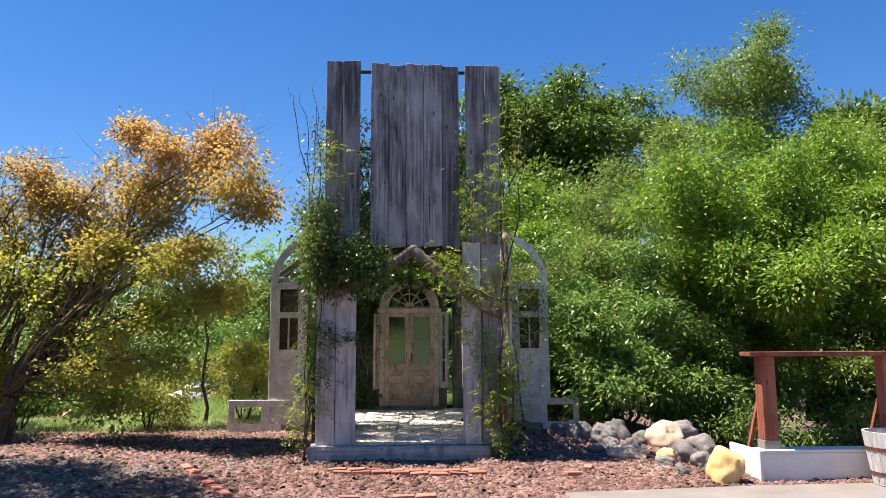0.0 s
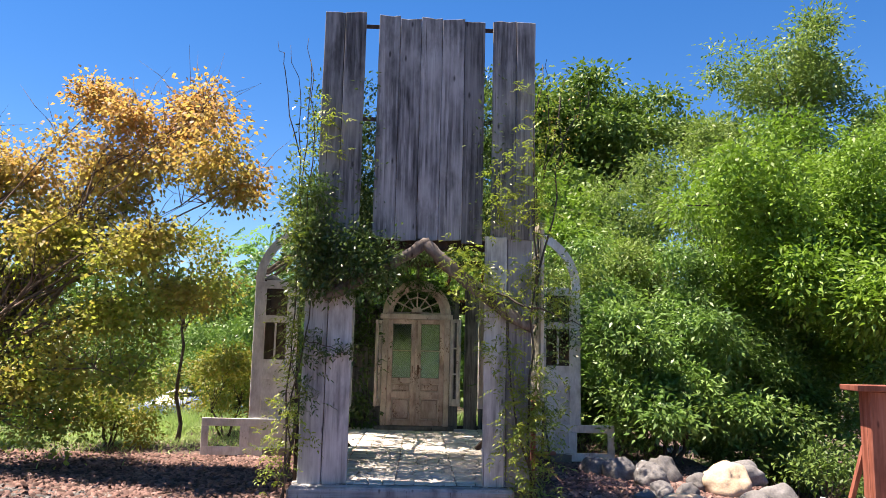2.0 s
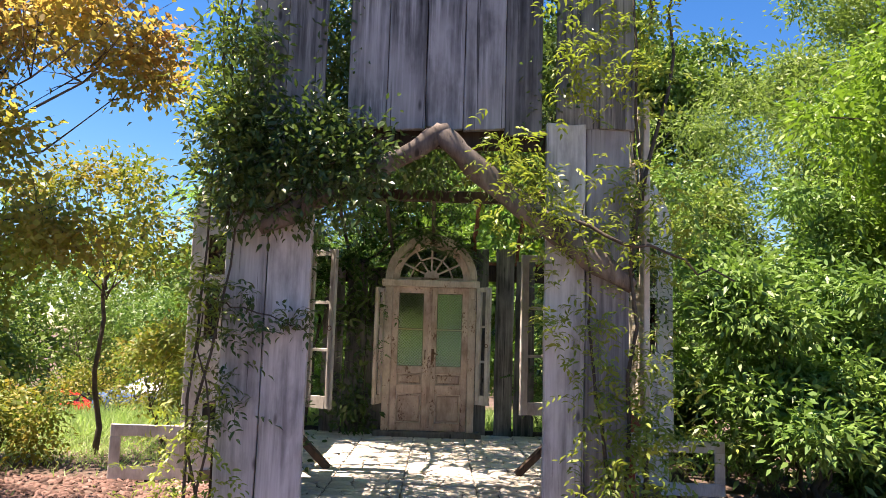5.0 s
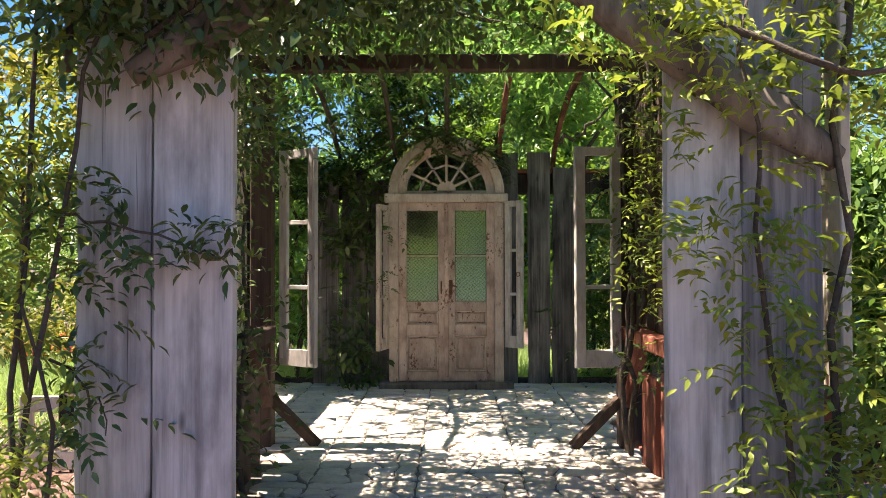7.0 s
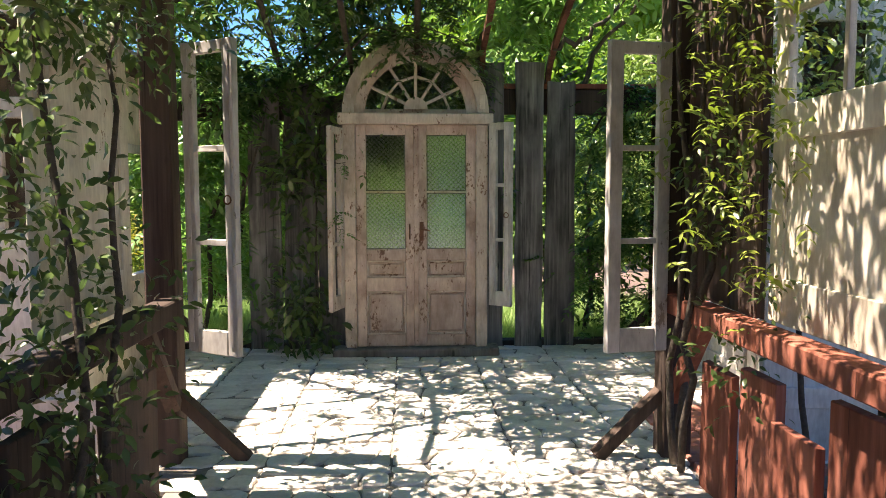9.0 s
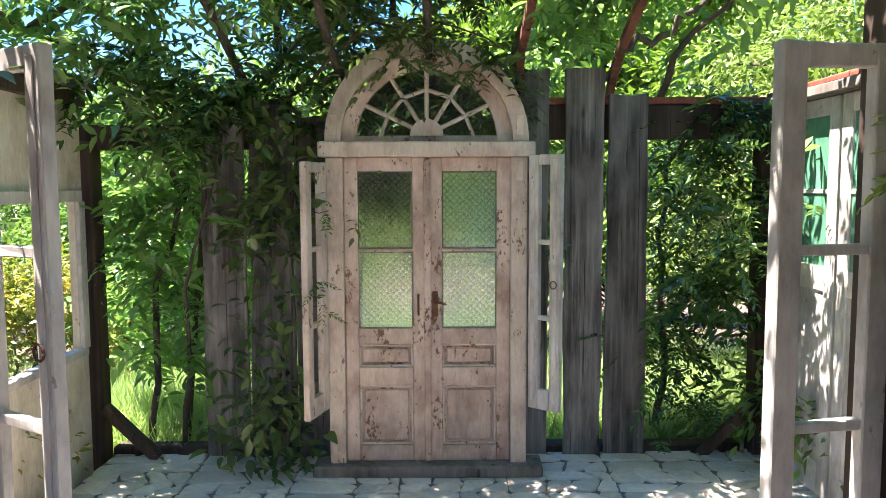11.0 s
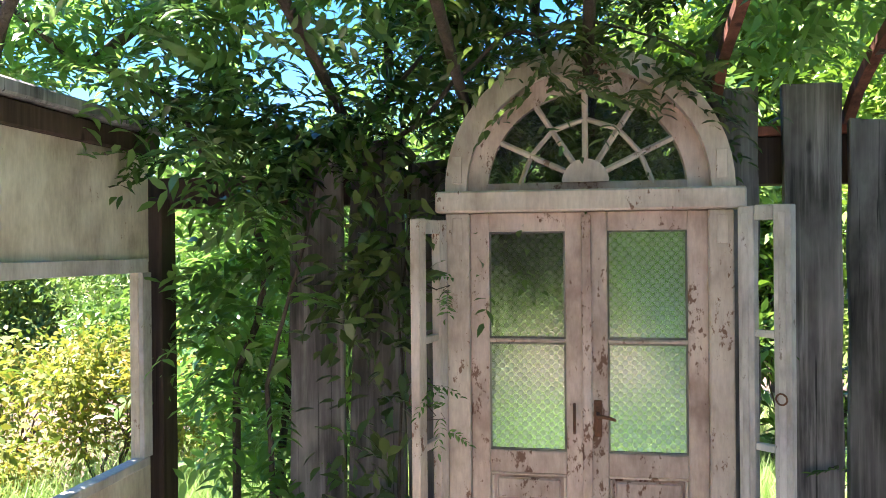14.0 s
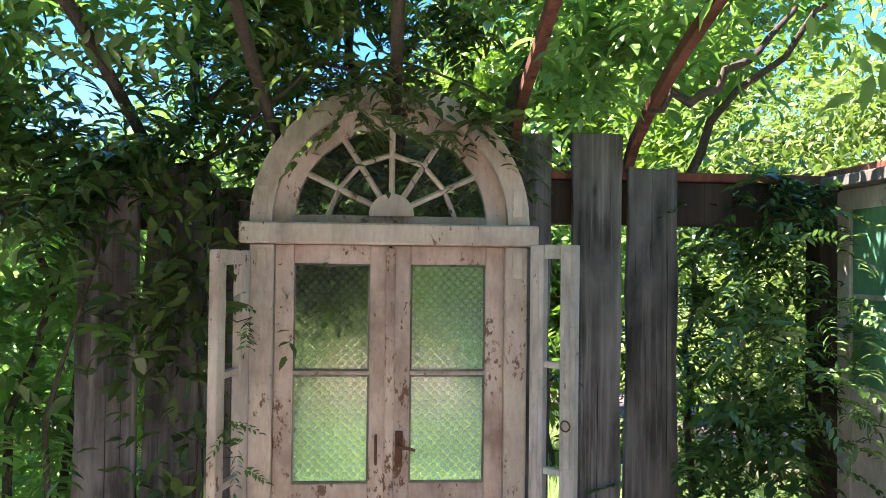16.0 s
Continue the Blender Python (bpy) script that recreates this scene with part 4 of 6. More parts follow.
# ---- the two wings of old doors at the sides ----
def wing(x_in, x_arch, x_out, sign, label):
    e = empty("door_wing", (0, 0, 0), label, "wall panel", "side wings")
    y0, y1 = 13.26, 13.31
    lo, hi = (lambda a, b: (min(a, b), max(a, b)))(x_in, x_arch)
    st = 0.16
    base_in, x_in = x_in, x_in - sign * 0.2
    for a, b in ((x_arch, x_arch + sign * st), (x_in, x_in - sign * st)):
        part("stile", box((min(a, b), y0, 0.62), (max(a, b), y1, 2.62), 0.006, 0.004), WING_PAINT, e)
    a, b = sorted((x_arch + sign * st, x_in - sign * st))
    for z0, z1 in ((0.62, 0.78), (1.22, 1.50), (2.03, 2.13), (2.52, 2.64)):
        part("rail", box((a, y0 + 0.003, z0), (b, y1 - 0.003, z1), 0.004, 0.002), WING_PAINT, e)
    part("panel", box((a, y0 + 0.018, 0.78), (b, y1 - 0.01, 1.22), 0), WING_PAINT, e)
    # Added board, stands in for the dark interior seen through the panes.
    part("backing", box((a - 0.02, y1 + 0.03, 1.45), (b + 0.02, y1 + 0.05, 2.55), 0.002), DARK_WOOD, e, "dark board standing in for the interior behind the panes")
    part("pane", box((a, y0 + 0.02, 1.5), (b, y0 + 0.025, 2.03), 0), GLASS, e)
    part("pane", box((a, y0 + 0.02, 2.13), (b, y0 + 0.025, 2.52), 0), GLASS, e)
    m = (a + b) / 2
    part("glazing_bar", box((m - 0.012, y0 + 0.005, 1.5), (m + 0.012, y1 - 0.005, 2.03), 0.003), WING_PAINT, e)
    # pointed arch head: a quarter arc up to the middle
    R = abs(x_in - x_arch) * 1.35
    cx = x_arch + sign * R
    bm = bmesh.new()
    if sign > 0:
        arc_band(bm, cx, 2.62, R - 0.12, R, y0, y1, math.pi, math.pi / 2 + 0.25, 18)
    else:
        arc_band(bm, cx, 2.62, R - 0.12, R, y0, y1, 0.0, math.pi / 2 - 0.25, 18)
    part("arch_head", bm, WING_PAINT, e, "pale curved arch head")
    x_in = base_in
    # low door laid on its side below, with one square light
    a, b = sorted((x_out, x_in))
    part("base_rail", box((a, y0 - 0.03, 0.56), (b, y1 - 0.052, 0.67), 0.005), WING_PAINT, e)
    part("base_rail", box((a, y0 - 0.03, 0.16), (b, y1 - 0.052, 0.28), 0.005), WING_PAINT, e)
    lx = x_out + sign * 0.10
    l0, l1 = sorted((lx, lx + sign * 0.44))
    for p, q in ((x_out, lx), (lx + sign * 0.44, lx + sign * 0.56), (x_in, x_in - sign * 0.1)):
        part("base_stile", box((min(p, q), y0 - 0.029, 0.28), (max(p, q), y1 - 0.053, 0.56), 0.004), WING_PAINT, e)
    part("base_pane", box((l0, y0 - 0.012, 0.28), (l1, y0 - 0.008, 0.56), 0), GLASS, e)
    p0, p1 = sorted((lx + sign * 0.56, x_in - sign * 0.1))
    part("base_panel", box((p0, y0 - 0.015, 0.28), (p1, y1 - 0.055, 0.56), 0), WING_PAINT, e)
    part("foot", box((x_in - 0.05 - sign * 0.7, y0 - 0.02, -0.05), (x_in + 0.05 - sign * 0.7, y1 - 0.06, 0.158), 0.005), DARK_WOOD, e)
    return e


wing(-1.15, -1.98, -2.62, 1, "white painted arched door wing with small panes")
wing(1.90, 2.76, 3.24, -1, "white painted arched door wing with small panes")

# ---- trees ----
tree("maple_tree", (-5.5, 11.6, 0.1), 1.3,
     [(-1.5, 0.2, 3.2, 1.5, 1.3, 1.1, 130), (0.3, 0.2, 3.1, 1.3, 1.3, 1.0, 110), (1.9, -0.1, 3.2, 1.1, 1.1, 0.9, 90), (3.15, -0.2, 3.5, 0.75, 0.8, 0.7, 70), (1.95, 0.0, 4.1, 0.4, 0.5, 0.75, 40), (3.0, 0.0, 4.3, 0.4, 0.45, 0.6, 36), (-0.6, 0.1, 1.9, 1.9, 1.2, 0.9, 120), (1.6, -0.2, 1.9, 1.3, 1.0, 0.7, 80), (2.6, 0, 2.5, 0.7, 0.8, 0.6, 55), (-0.4, -0.4, 1.0, 1.4, 0.8, 0.5, 50), (1.5, -0.3, 1.0, 0.9, 0.7, 0.5, 36), (0.2, 0.1, 3.9, 0.5, 0.5, 0.5, 30), (-1.0, 0.0, 4.1, 0.6, 0.6, 0.5, 36), (2.6, -0.2, 1.9, 0.7, 0.6, 0.4, 30)],
     MAPLE, 78, 0.13, 0.058, "multi-stemmed maple with orange and yellow-green leaves", stems=5, girth=0.085, limbs=130, aspect=0.75, twigs=14, bark=MAPLE_BARK, uneven=0.5, share=8)
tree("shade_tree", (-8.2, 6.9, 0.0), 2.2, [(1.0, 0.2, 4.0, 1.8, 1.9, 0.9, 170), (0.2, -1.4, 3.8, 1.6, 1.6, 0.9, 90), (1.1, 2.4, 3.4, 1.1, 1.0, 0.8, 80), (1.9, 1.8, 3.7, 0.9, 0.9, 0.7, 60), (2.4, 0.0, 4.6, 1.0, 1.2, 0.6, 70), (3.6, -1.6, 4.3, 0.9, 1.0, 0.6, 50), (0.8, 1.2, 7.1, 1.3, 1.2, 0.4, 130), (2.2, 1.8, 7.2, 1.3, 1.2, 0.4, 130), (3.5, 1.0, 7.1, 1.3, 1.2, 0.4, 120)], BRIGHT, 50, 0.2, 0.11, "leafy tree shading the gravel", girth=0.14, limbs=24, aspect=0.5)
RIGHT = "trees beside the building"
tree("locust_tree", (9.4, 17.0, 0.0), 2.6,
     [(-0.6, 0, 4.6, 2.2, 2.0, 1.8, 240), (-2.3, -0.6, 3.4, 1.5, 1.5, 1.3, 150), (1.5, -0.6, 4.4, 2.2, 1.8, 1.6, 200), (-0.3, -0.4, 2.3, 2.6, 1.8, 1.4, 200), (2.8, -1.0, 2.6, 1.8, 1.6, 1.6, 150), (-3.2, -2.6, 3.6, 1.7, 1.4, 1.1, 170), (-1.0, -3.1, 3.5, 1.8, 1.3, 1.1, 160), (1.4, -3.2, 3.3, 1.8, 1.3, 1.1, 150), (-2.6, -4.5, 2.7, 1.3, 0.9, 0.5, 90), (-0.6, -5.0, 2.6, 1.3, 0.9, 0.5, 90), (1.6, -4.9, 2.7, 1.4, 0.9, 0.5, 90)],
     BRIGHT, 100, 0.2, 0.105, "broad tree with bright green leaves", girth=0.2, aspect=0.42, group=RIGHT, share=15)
tree("tall_tree", (11.2, 23.0, -1.0), 5.0,
     [(0.0, 0, 10.8, 1.7, 1.5, 1.4, 150), (1.2, 0, 8.9, 2.4, 2.0, 1.8, 190), (-1.9, 0, 8.4, 1.3, 1.3, 1.0, 80), (0.6, 0, 6.0, 3.0, 2.2, 2.0, 150)],
     FEATHER, 80, 0.26, 0.14, "tall airy tree with soft green leaves", girth=0.2, aspect=0.4, group=RIGHT, share=7)
tree("feathery_tree", (6.0, 17.6, 0.0), 2.0,
     [(-0.2, 0, 4.0, 1.8, 1.6, 1.5, 200), (-1.6, 0, 2.6, 1.5, 1.4, 1.4, 150), (1.0, -0.2, 2.6, 1.8, 1.4, 1.6, 150), (-2.4, 0.3, 1.6, 1.2, 1.2, 1.4, 110)],
     FEATHER, 100, 0.2, 0.095, "rounded tree with fine soft green leaves", girth=0.14, aspect=0.32, group=RIGHT, share=14)
# East of x = 8 a darker leaf colour paints in deep shade.
for x, y, h, sc in ((4.2, 14.6, 3.0, 1.0), (4.1, 13.3, 2.1, 0.85), (5.7, 14.6, 2.3, 0.9), (8.4, 14.2, 1.9, 1.0), (3.5, 16.4, 2.6, 0.9), (10.4, 13.6, 1.8, 1.0), (6.8, 15.8, 3.0, 1.0)):
    tree("laurel_shrub", (x, y, float(ground_height(x, y)) - 0.02), 0.6,
         [(0, 0, h * 0.42, 1.05 * sc, 0.9 * sc, h * 0.4, 150), (-0.5, -0.3, h * 0.78, 0.6 * sc, 0.6 * sc, h * 0.26, 60), (0.55, 0.1, h * 0.9, 0.45 * sc, 0.5 * sc, h * 0.2, 36), (0.6, -0.4, h * 0.32, 0.8 * sc, 0.6 * sc, h * 0.28, 60)],
         DARKLEAF if x > 8 else LAUREL, 66, 0.14, 0.105, "dense evergreen shrub with glossy pointed leaves", "shrub", stems=3, girth=0.04, limbs=18, aspect=0.36, droop=0.45, group="laurel shrubs", uneven=0.6, share=14)
# The dark leaf colour stands in for the shade behind the fence.
for x, y, h in ((5.6, 12.2, 1.5), (7.4, 12.6, 1.6), (9.0, 12.4, 1.8)):
    tree("shade_shrub", (x, y, float(ground_height(x, y)) - 0.02), 0.4, [(0, 0, h * 0.55, 0.8, 0.6, h * 0.42, 44)], DARKLEAF, 40, 0.14, 0.085, "dark shaded shrub behind the rail fence", "shrub", stems=3, girth=0.03, limbs=16, aspect=0.4, twigs=2, group="shaded shrubs")
tree("hill_tree", (6.2, 34.0, -1.9), 5.0,
     [(0.3, 0, 13.2, 2.6, 2.6, 2.2, 220), (-1.6, 0, 11.8, 2.6, 2.6, 2.8, 240), (3.6, 0, 12.8, 2.8, 2.4, 2.2, 200), (1.0, 0, 8.5, 5.0, 3.0, 3.4, 300)],
     DARKLEAF, 75, 0.36, 0.25, "large dark evergreen tree on the slope", girth=0.35, aspect=0.5, group=RIGHT)
tree("hill_tree", (20.5, 30.0, -1.6), 5.0,
     [(0, 0, 10.6, 2.2, 2.2, 3.0, 170), (0, 0, 7.0, 3.6, 3.0, 3.0, 220), (-4, 0, 5.0, 3.0, 2.6, 3.0, 180)],
     DARKLEAF, 48, 0.42, 0.32, "large dark evergreen tree on the slope", girth=0.3, aspect=0.5, group=RIGHT)
tree("hill_tree", (13.0, 18.5, -0.3), 3.0,
     [(0, 0, 4.6, 2.4, 2.0, 2.4, 220), (1.5, -0.5, 2.4, 2.2, 1.8, 1.8, 160), (-2.5, 0.5, 2.6, 2.2, 1.6, 2.2, 180)],
     DARKLEAF, 60, 0.28, 0.17, "large dark evergreen tree on the slope", girth=0.25, aspect=0.5, group=RIGHT)
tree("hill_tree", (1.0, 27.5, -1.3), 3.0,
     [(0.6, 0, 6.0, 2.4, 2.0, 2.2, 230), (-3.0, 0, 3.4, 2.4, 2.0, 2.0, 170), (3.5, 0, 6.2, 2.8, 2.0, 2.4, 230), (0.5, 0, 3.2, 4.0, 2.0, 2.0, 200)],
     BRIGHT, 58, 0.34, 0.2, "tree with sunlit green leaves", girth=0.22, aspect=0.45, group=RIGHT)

# left side: shrubs, a slim young tree, hedge and far wood
tree("young_tree", (-3.38, 14.6, 0.1), 2.0, [(-0.2, 0, 3.0, 0.9, 0.8, 0.7, 60), (0.3, 0.1, 2.4, 0.6, 0.6, 0.5, 30)], YELLOW, 40, 0.15, 0.075, "slim young tree with sparse yellow-green leaves", girth=0.035, limbs=16, aspect=0.55, twigs=2)
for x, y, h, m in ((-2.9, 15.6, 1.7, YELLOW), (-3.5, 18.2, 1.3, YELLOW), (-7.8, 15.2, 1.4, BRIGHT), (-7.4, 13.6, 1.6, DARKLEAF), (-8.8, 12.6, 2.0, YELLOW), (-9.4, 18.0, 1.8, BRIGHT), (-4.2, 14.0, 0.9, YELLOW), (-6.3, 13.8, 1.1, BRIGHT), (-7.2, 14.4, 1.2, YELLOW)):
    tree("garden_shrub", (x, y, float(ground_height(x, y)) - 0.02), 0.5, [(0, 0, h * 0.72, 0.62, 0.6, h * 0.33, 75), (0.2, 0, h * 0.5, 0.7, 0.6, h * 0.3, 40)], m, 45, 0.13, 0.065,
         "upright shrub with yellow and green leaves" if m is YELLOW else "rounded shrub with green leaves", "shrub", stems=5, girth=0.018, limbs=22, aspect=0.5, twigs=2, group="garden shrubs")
# The dark leaf colour here also stands in for shade beneath the far trees.
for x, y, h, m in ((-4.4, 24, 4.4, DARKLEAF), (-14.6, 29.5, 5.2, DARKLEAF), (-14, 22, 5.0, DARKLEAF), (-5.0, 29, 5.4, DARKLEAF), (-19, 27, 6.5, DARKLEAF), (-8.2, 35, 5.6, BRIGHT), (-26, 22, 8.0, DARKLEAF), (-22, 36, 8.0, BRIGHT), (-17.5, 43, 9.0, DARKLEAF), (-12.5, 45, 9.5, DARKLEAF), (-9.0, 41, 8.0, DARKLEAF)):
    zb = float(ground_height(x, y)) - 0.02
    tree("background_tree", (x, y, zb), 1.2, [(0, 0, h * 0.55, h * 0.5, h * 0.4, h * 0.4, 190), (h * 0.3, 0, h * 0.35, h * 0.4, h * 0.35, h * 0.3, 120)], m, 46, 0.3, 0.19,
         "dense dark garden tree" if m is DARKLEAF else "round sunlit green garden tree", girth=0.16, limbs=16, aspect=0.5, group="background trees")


def far_wood():
    """A ring of wooded slopes that closes the view all round."""
    cl = []
    for k in range(2600):
        a = rng.uniform(0, 2 * math.pi)
        r = rng.uniform(46, 62)
        h = 7.0 + 2.5 * math.sin(3 * a + 1) + 2 * math.sin(7 * a)
        x, y = r * math.cos(a), 8 + r * math.sin(a)
        cl.append((x, y, float(ground_height(x, y)) + rng.uniform(0, 1) ** 0.8 * h))
    v, f = scatter_leaves(cl, 32, 1.1, 0.75, 0.6)
    ob = new("far_wood", fast_mesh("far_wood", v, f, DARKLEAF))
    tagged(ob, "distant wooded slope of dark green trees", "wood", kind="stuff")


far_wood()


def grass(name, label, patches, n, height):
    xs = []
    for x, y, rx, ry in patches:
        p = rng.normal(size=(n, 2)) * 0.55 * np.array([rx, ry]) + np.array([x, y])
        xs.append(p)
    p = np.concatenate(xs)
    p = p[(p[:, 1] > 16.42) | (p[:, 0] < -1.95) | (p[:, 0] > 2.6)]
    base = np.stack([p[:, 0], p[:, 1], ground_height(p[:, 0], p[:, 1]) - 0.02], 1)
    d = unit(rng.normal(size=base.shape) * np.array([0.8, 0.8, 0.1]) + np.array([0, 0, 1]))
    L = height * rng.uniform(0.5, 1.25, len(base))
    v, f = leaf_arrays(base, d, unit(rng.normal(size=base.shape)), L, np.full(len(base), 0.014))
    ob = new(name, fast_mesh(name, v, f, GRASS))
    return tagged(ob, label, "grass", kind="stuff")


grass("long_grass", "long bright green grass behind the building", [(-4.2, 16.8, 1.3, 1.0), (-2.2, 18.0, 1.6, 1.4), (-1.7, 17.3, 0.8, 0.7), (1.9, 17.5, 1.0, 0.8), (1.4, 18.6, 2.4, 1.8), (3.0, 18.2, 1.6, 1.6), (-0.4, 18.6, 2.0, 1.6), (2.2, 17.0, 1.0, 0.6), (-1.6, 17.0, 1.0, 0.6), (0.4, 20.5, 4.0, 2.0), (0.4, 17.4, 2.2, 0.7), (1.2, 21.0, 3.0, 3.0), (0.4, 23.5, 3.5, 1.6), (0.6, 26.0, 4.0, 1.8), (0.5, 19.2, 1.6, 0.8), (0.5, 22.0, 2.0, 1.2)], 4600, 0.40)
grass("short_grass", "short green grass under the garden shrubs", [(-5.0, 15.0, 3.5, 1.2), (-8.5, 15.5, 4.0, 2.5), (-5.0, 20.0, 5.0, 3.5), (-11.0, 19.0, 5.0, 4.0), (-9.0, 13.5, 3.0, 1.2), (5.0, 17.0, 4.0, 2.5)], 7000, 0.13)


# ---- climbing plants ----
def climber(name, label, stems, clumps, per, leaf, length, compound=False, radius=0.012, spread=0.13, material=BARK, pairs=6, leaflet=0.29):
    """Woody stems (lists of points) and leaves round the clump centres."""
    e = empty(name, (0, 0, 0), label, "climbing plant")
    for pts in stems:
        pts = [Vector(p) for p in pts]
        fine = []
        for a, b in zip(pts, pts[1:]):
            fine += wander(a, b, 4, 0.045)[:-1]
        fine.append(pts[-1])
        n = len(fine) - 1
        part("stem", add_tube(bmesh.new(), fine, [radius * (1 - 0.65 * k / n) for k in range(n + 1)], 6), material, e, smooth=True)
    cl = np.asarray(clumps, float)
    if compound:
        c = np.repeat(cl, per, 0) + rng.normal(size=(len(cl) * per, 3)) * spread
        d = unit(rng.normal(size=c.shape) * np.array([1, 1, 0.45]) + np.array([0, 0, 0.1]))
        leaf_part("foliage", [pinnate(c, d, length, pairs, length * leaflet)], leaf, e)
    else:
        leaf_part("foliage", [scatter_leaves(cl, per, spread, length, 0.42, 0.4, 1.0, True)], leaf, e)
    return e


def cloud(n, lo, hi):
    return rng.uniform(lo, hi, (n, 3))


# dark clump over the west pier and vine down its outer edge
climber("dark_vine", "dark glossy climbing plant massed on the west pier",
        [[(-0.95, 10.36, 0.1), (-0.9, 10.34, 1.2), (-0.75, 10.36, 2.2), (-0.5, 10.34, 2.8)], [(-0.8, 10.36, 2.2), (-0.88, 10.38, 2.7), (-0.8, 10.4, 4.0), (-0.9, 10.5, 4.9)], [(-0.6, 10.4, 2.3), (-0.3, 10.34, 2.55), (0.1, 10.3, 2.75)]],
        np.concatenate([cloud(70, (-0.82, 10.2, 2.25), (-0.25, 10.46, 2.9)), cloud(36, (-0.3, 10.2, 2.3), (0.1, 10.46, 2.85)), cloud(26, (-0.95, 10.2, 2.7), (-0.6, 10.46, 3.5)), cloud(22, (-0.3, 10.52, 2.9), (-0.12, 10.75, 4.8)), cloud(22, (1.05, 10.52, 2.9), (1.2, 10.75, 4.8))]), 50, IVY, 0.054, spread=0.08)
climber("yellow_vine", "yellow-green climbing rose on the outer edge of the pier",
        [[(-0.93, 10.3, 0.12), (-0.96, 10.34, 1.2), (-0.92, 10.4, 2.4), (-0.92, 10.5, 3.6)], [(-0.95, 10.28, 0.12), (-0.82, 10.3, 0.9), (-0.9, 10.34, 1.7)]],
        np.concatenate([cloud(30, (-0.98, 10.22, 1.6), (-0.82, 10.45, 3.1)), cloud(16, (-1.12, 10.2, 0.3), (-0.82, 10.36, 1.1)), cloud(8, (-0.98, 10.3, 1.0), (-0.88, 10.45, 1.7)), cloud(9, (-0.75, 10.36, 3.8), (-0.55, 10.46, 4.3)), cloud(9, (-1.05, 10.4, 3.0), (-0.85, 10.55, 3.9))]), 6, ROSE, 0.12, True, spread=0.075, radius=0.012, pairs=3, leaflet=0.42)
climber("pier_spray", "leafy spray hanging over the pale pier board",
        [[(-0.85, 10.36, 1.75), (-0.6, 10.40, 1.70), (-0.38, 10.40, 1.64), (-0.25, 10.38, 1.6)], [(-0.85, 10.36, 1.3), (-0.75, 10.4, 1.2), (-0.7, 10.42, 1.05)]],
        np.concatenate([cloud(12, (-0.85, 10.34, 1.52), (-0.55, 10.42, 1.85)), cloud(6, (-0.55, 10.36, 1.55), (-0.25, 10.42, 1.75)), cloud(9, (-0.82, 10.36, 1.05), (-0.66, 10.44, 1.5))]), 3, IVY, 0.13, True, spread=0.05, radius=0.006, pairs=3, leaflet=0.42)
climber("yellow_vine", "tangled yellow-green climbing rose over the east pier",
        [[(1.62, 10.36, 0.1), (1.58, 10.38, 1.4), (1.66, 10.36, 2.6), (1.62, 10.4, 4.0), (1.72, 10.42, 4.9)], [(1.7, 10.3, 0.1), (1.45, 10.36, 0.9), (1.35, 10.38, 1.7), (1.3, 10.3, 2.4)], [(1.66, 10.4, 2.4), (1.9, 10.5, 3.4), (1.95, 10.6, 4.6)], [(1.0, 10.3, 2.35), (1.4, 10.2, 2.2), (1.75, 10.15, 2.1), (2.1, 10.1, 1.95)]],
        np.concatenate([cloud(30, (1.3, 10.2, 0.15), (1.78, 10.42, 1.0)), cloud(24, (1.32, 10.22, 0.9), (1.8, 10.42, 1.6)), cloud(9, (1.15, 10.28, 1.55), (1.5, 10.42, 1.8)), cloud(34, (1.05, 10.15, 2.05), (1.95, 10.42, 2.7)), cloud(30, (1.15, 10.2, 2.9), (1.75, 10.45, 3.9)), cloud(10, (1.5, 10.3, 3.9), (1.9, 10.5, 4.7)), cloud(12, (0.75, 10.2, 2.25), (1.15, 10.4, 2.8)), cloud(10, (1.55, 10.1, 0.4), (1.95, 10.4, 1.4))]), 7, ROSE, 0.12, True, spread=0.09, radius=0.014, pairs=3, leaflet=0.42)
climber("dark_vine", "dark leafy vine behind the tall planks and on the east wing",
        [[(1.75, 10.7, 0.1), (1.8, 10.9, 1.5), (1.75, 10.9, 3.0), (1.65, 10.8, 4.4)], [(2.3, 13.1, 0.1), (2.2, 13.15, 1.2), (2.05, 13.15, 2.3)]],
        np.concatenate([cloud(18, (1.55, 10.55, 0.6), (1.75, 11.0, 3.2)), cloud(40, (1.9, 13.05, 1.4), (2.75, 13.22, 3.0)), cloud(80, (-0.75, 10.75, 3.0), (1.5, 12.2, 4.3)), cloud(120, (-0.95, 10.8, 3.0), (-0.2, 12.2, 4.7))]), 42, IVY, 0.055, spread=0.11, radius=0.018)
climber("thorny_twig", "bare reddish thorny twigs standing up beside the planks",
        [[(1.75, 10.5, 3.6), (1.9, 10.5, 4.3), (2.05, 10.5, 4.9)], [(1.75, 10.5, 3.7), (1.8, 10.5, 4.5), (1.78, 10.5, 5.0)], [(1.8, 10.5, 3.8), (2.1, 10.5, 4.3), (2.2, 10.5, 4.4)], [(-0.95, 10.6, 3.2), (-1.0, 10.6, 4.4), (-1.15, 10.6, 5.1)], [(-0.95, 10.6, 3.4), (-0.9, 10.6, 4.6), (-0.95, 10.6, 5.2)], [(-0.98, 10.6, 3.8), (-1.2, 10.6, 4.8), (-1.3, 10.6, 5.15)]],
        cloud(10, (1.65, 10.4, 3.8), (2.1, 10.6, 4.6)), 7, MAPLE, 0.04, radius=0.008, spread=0.1)

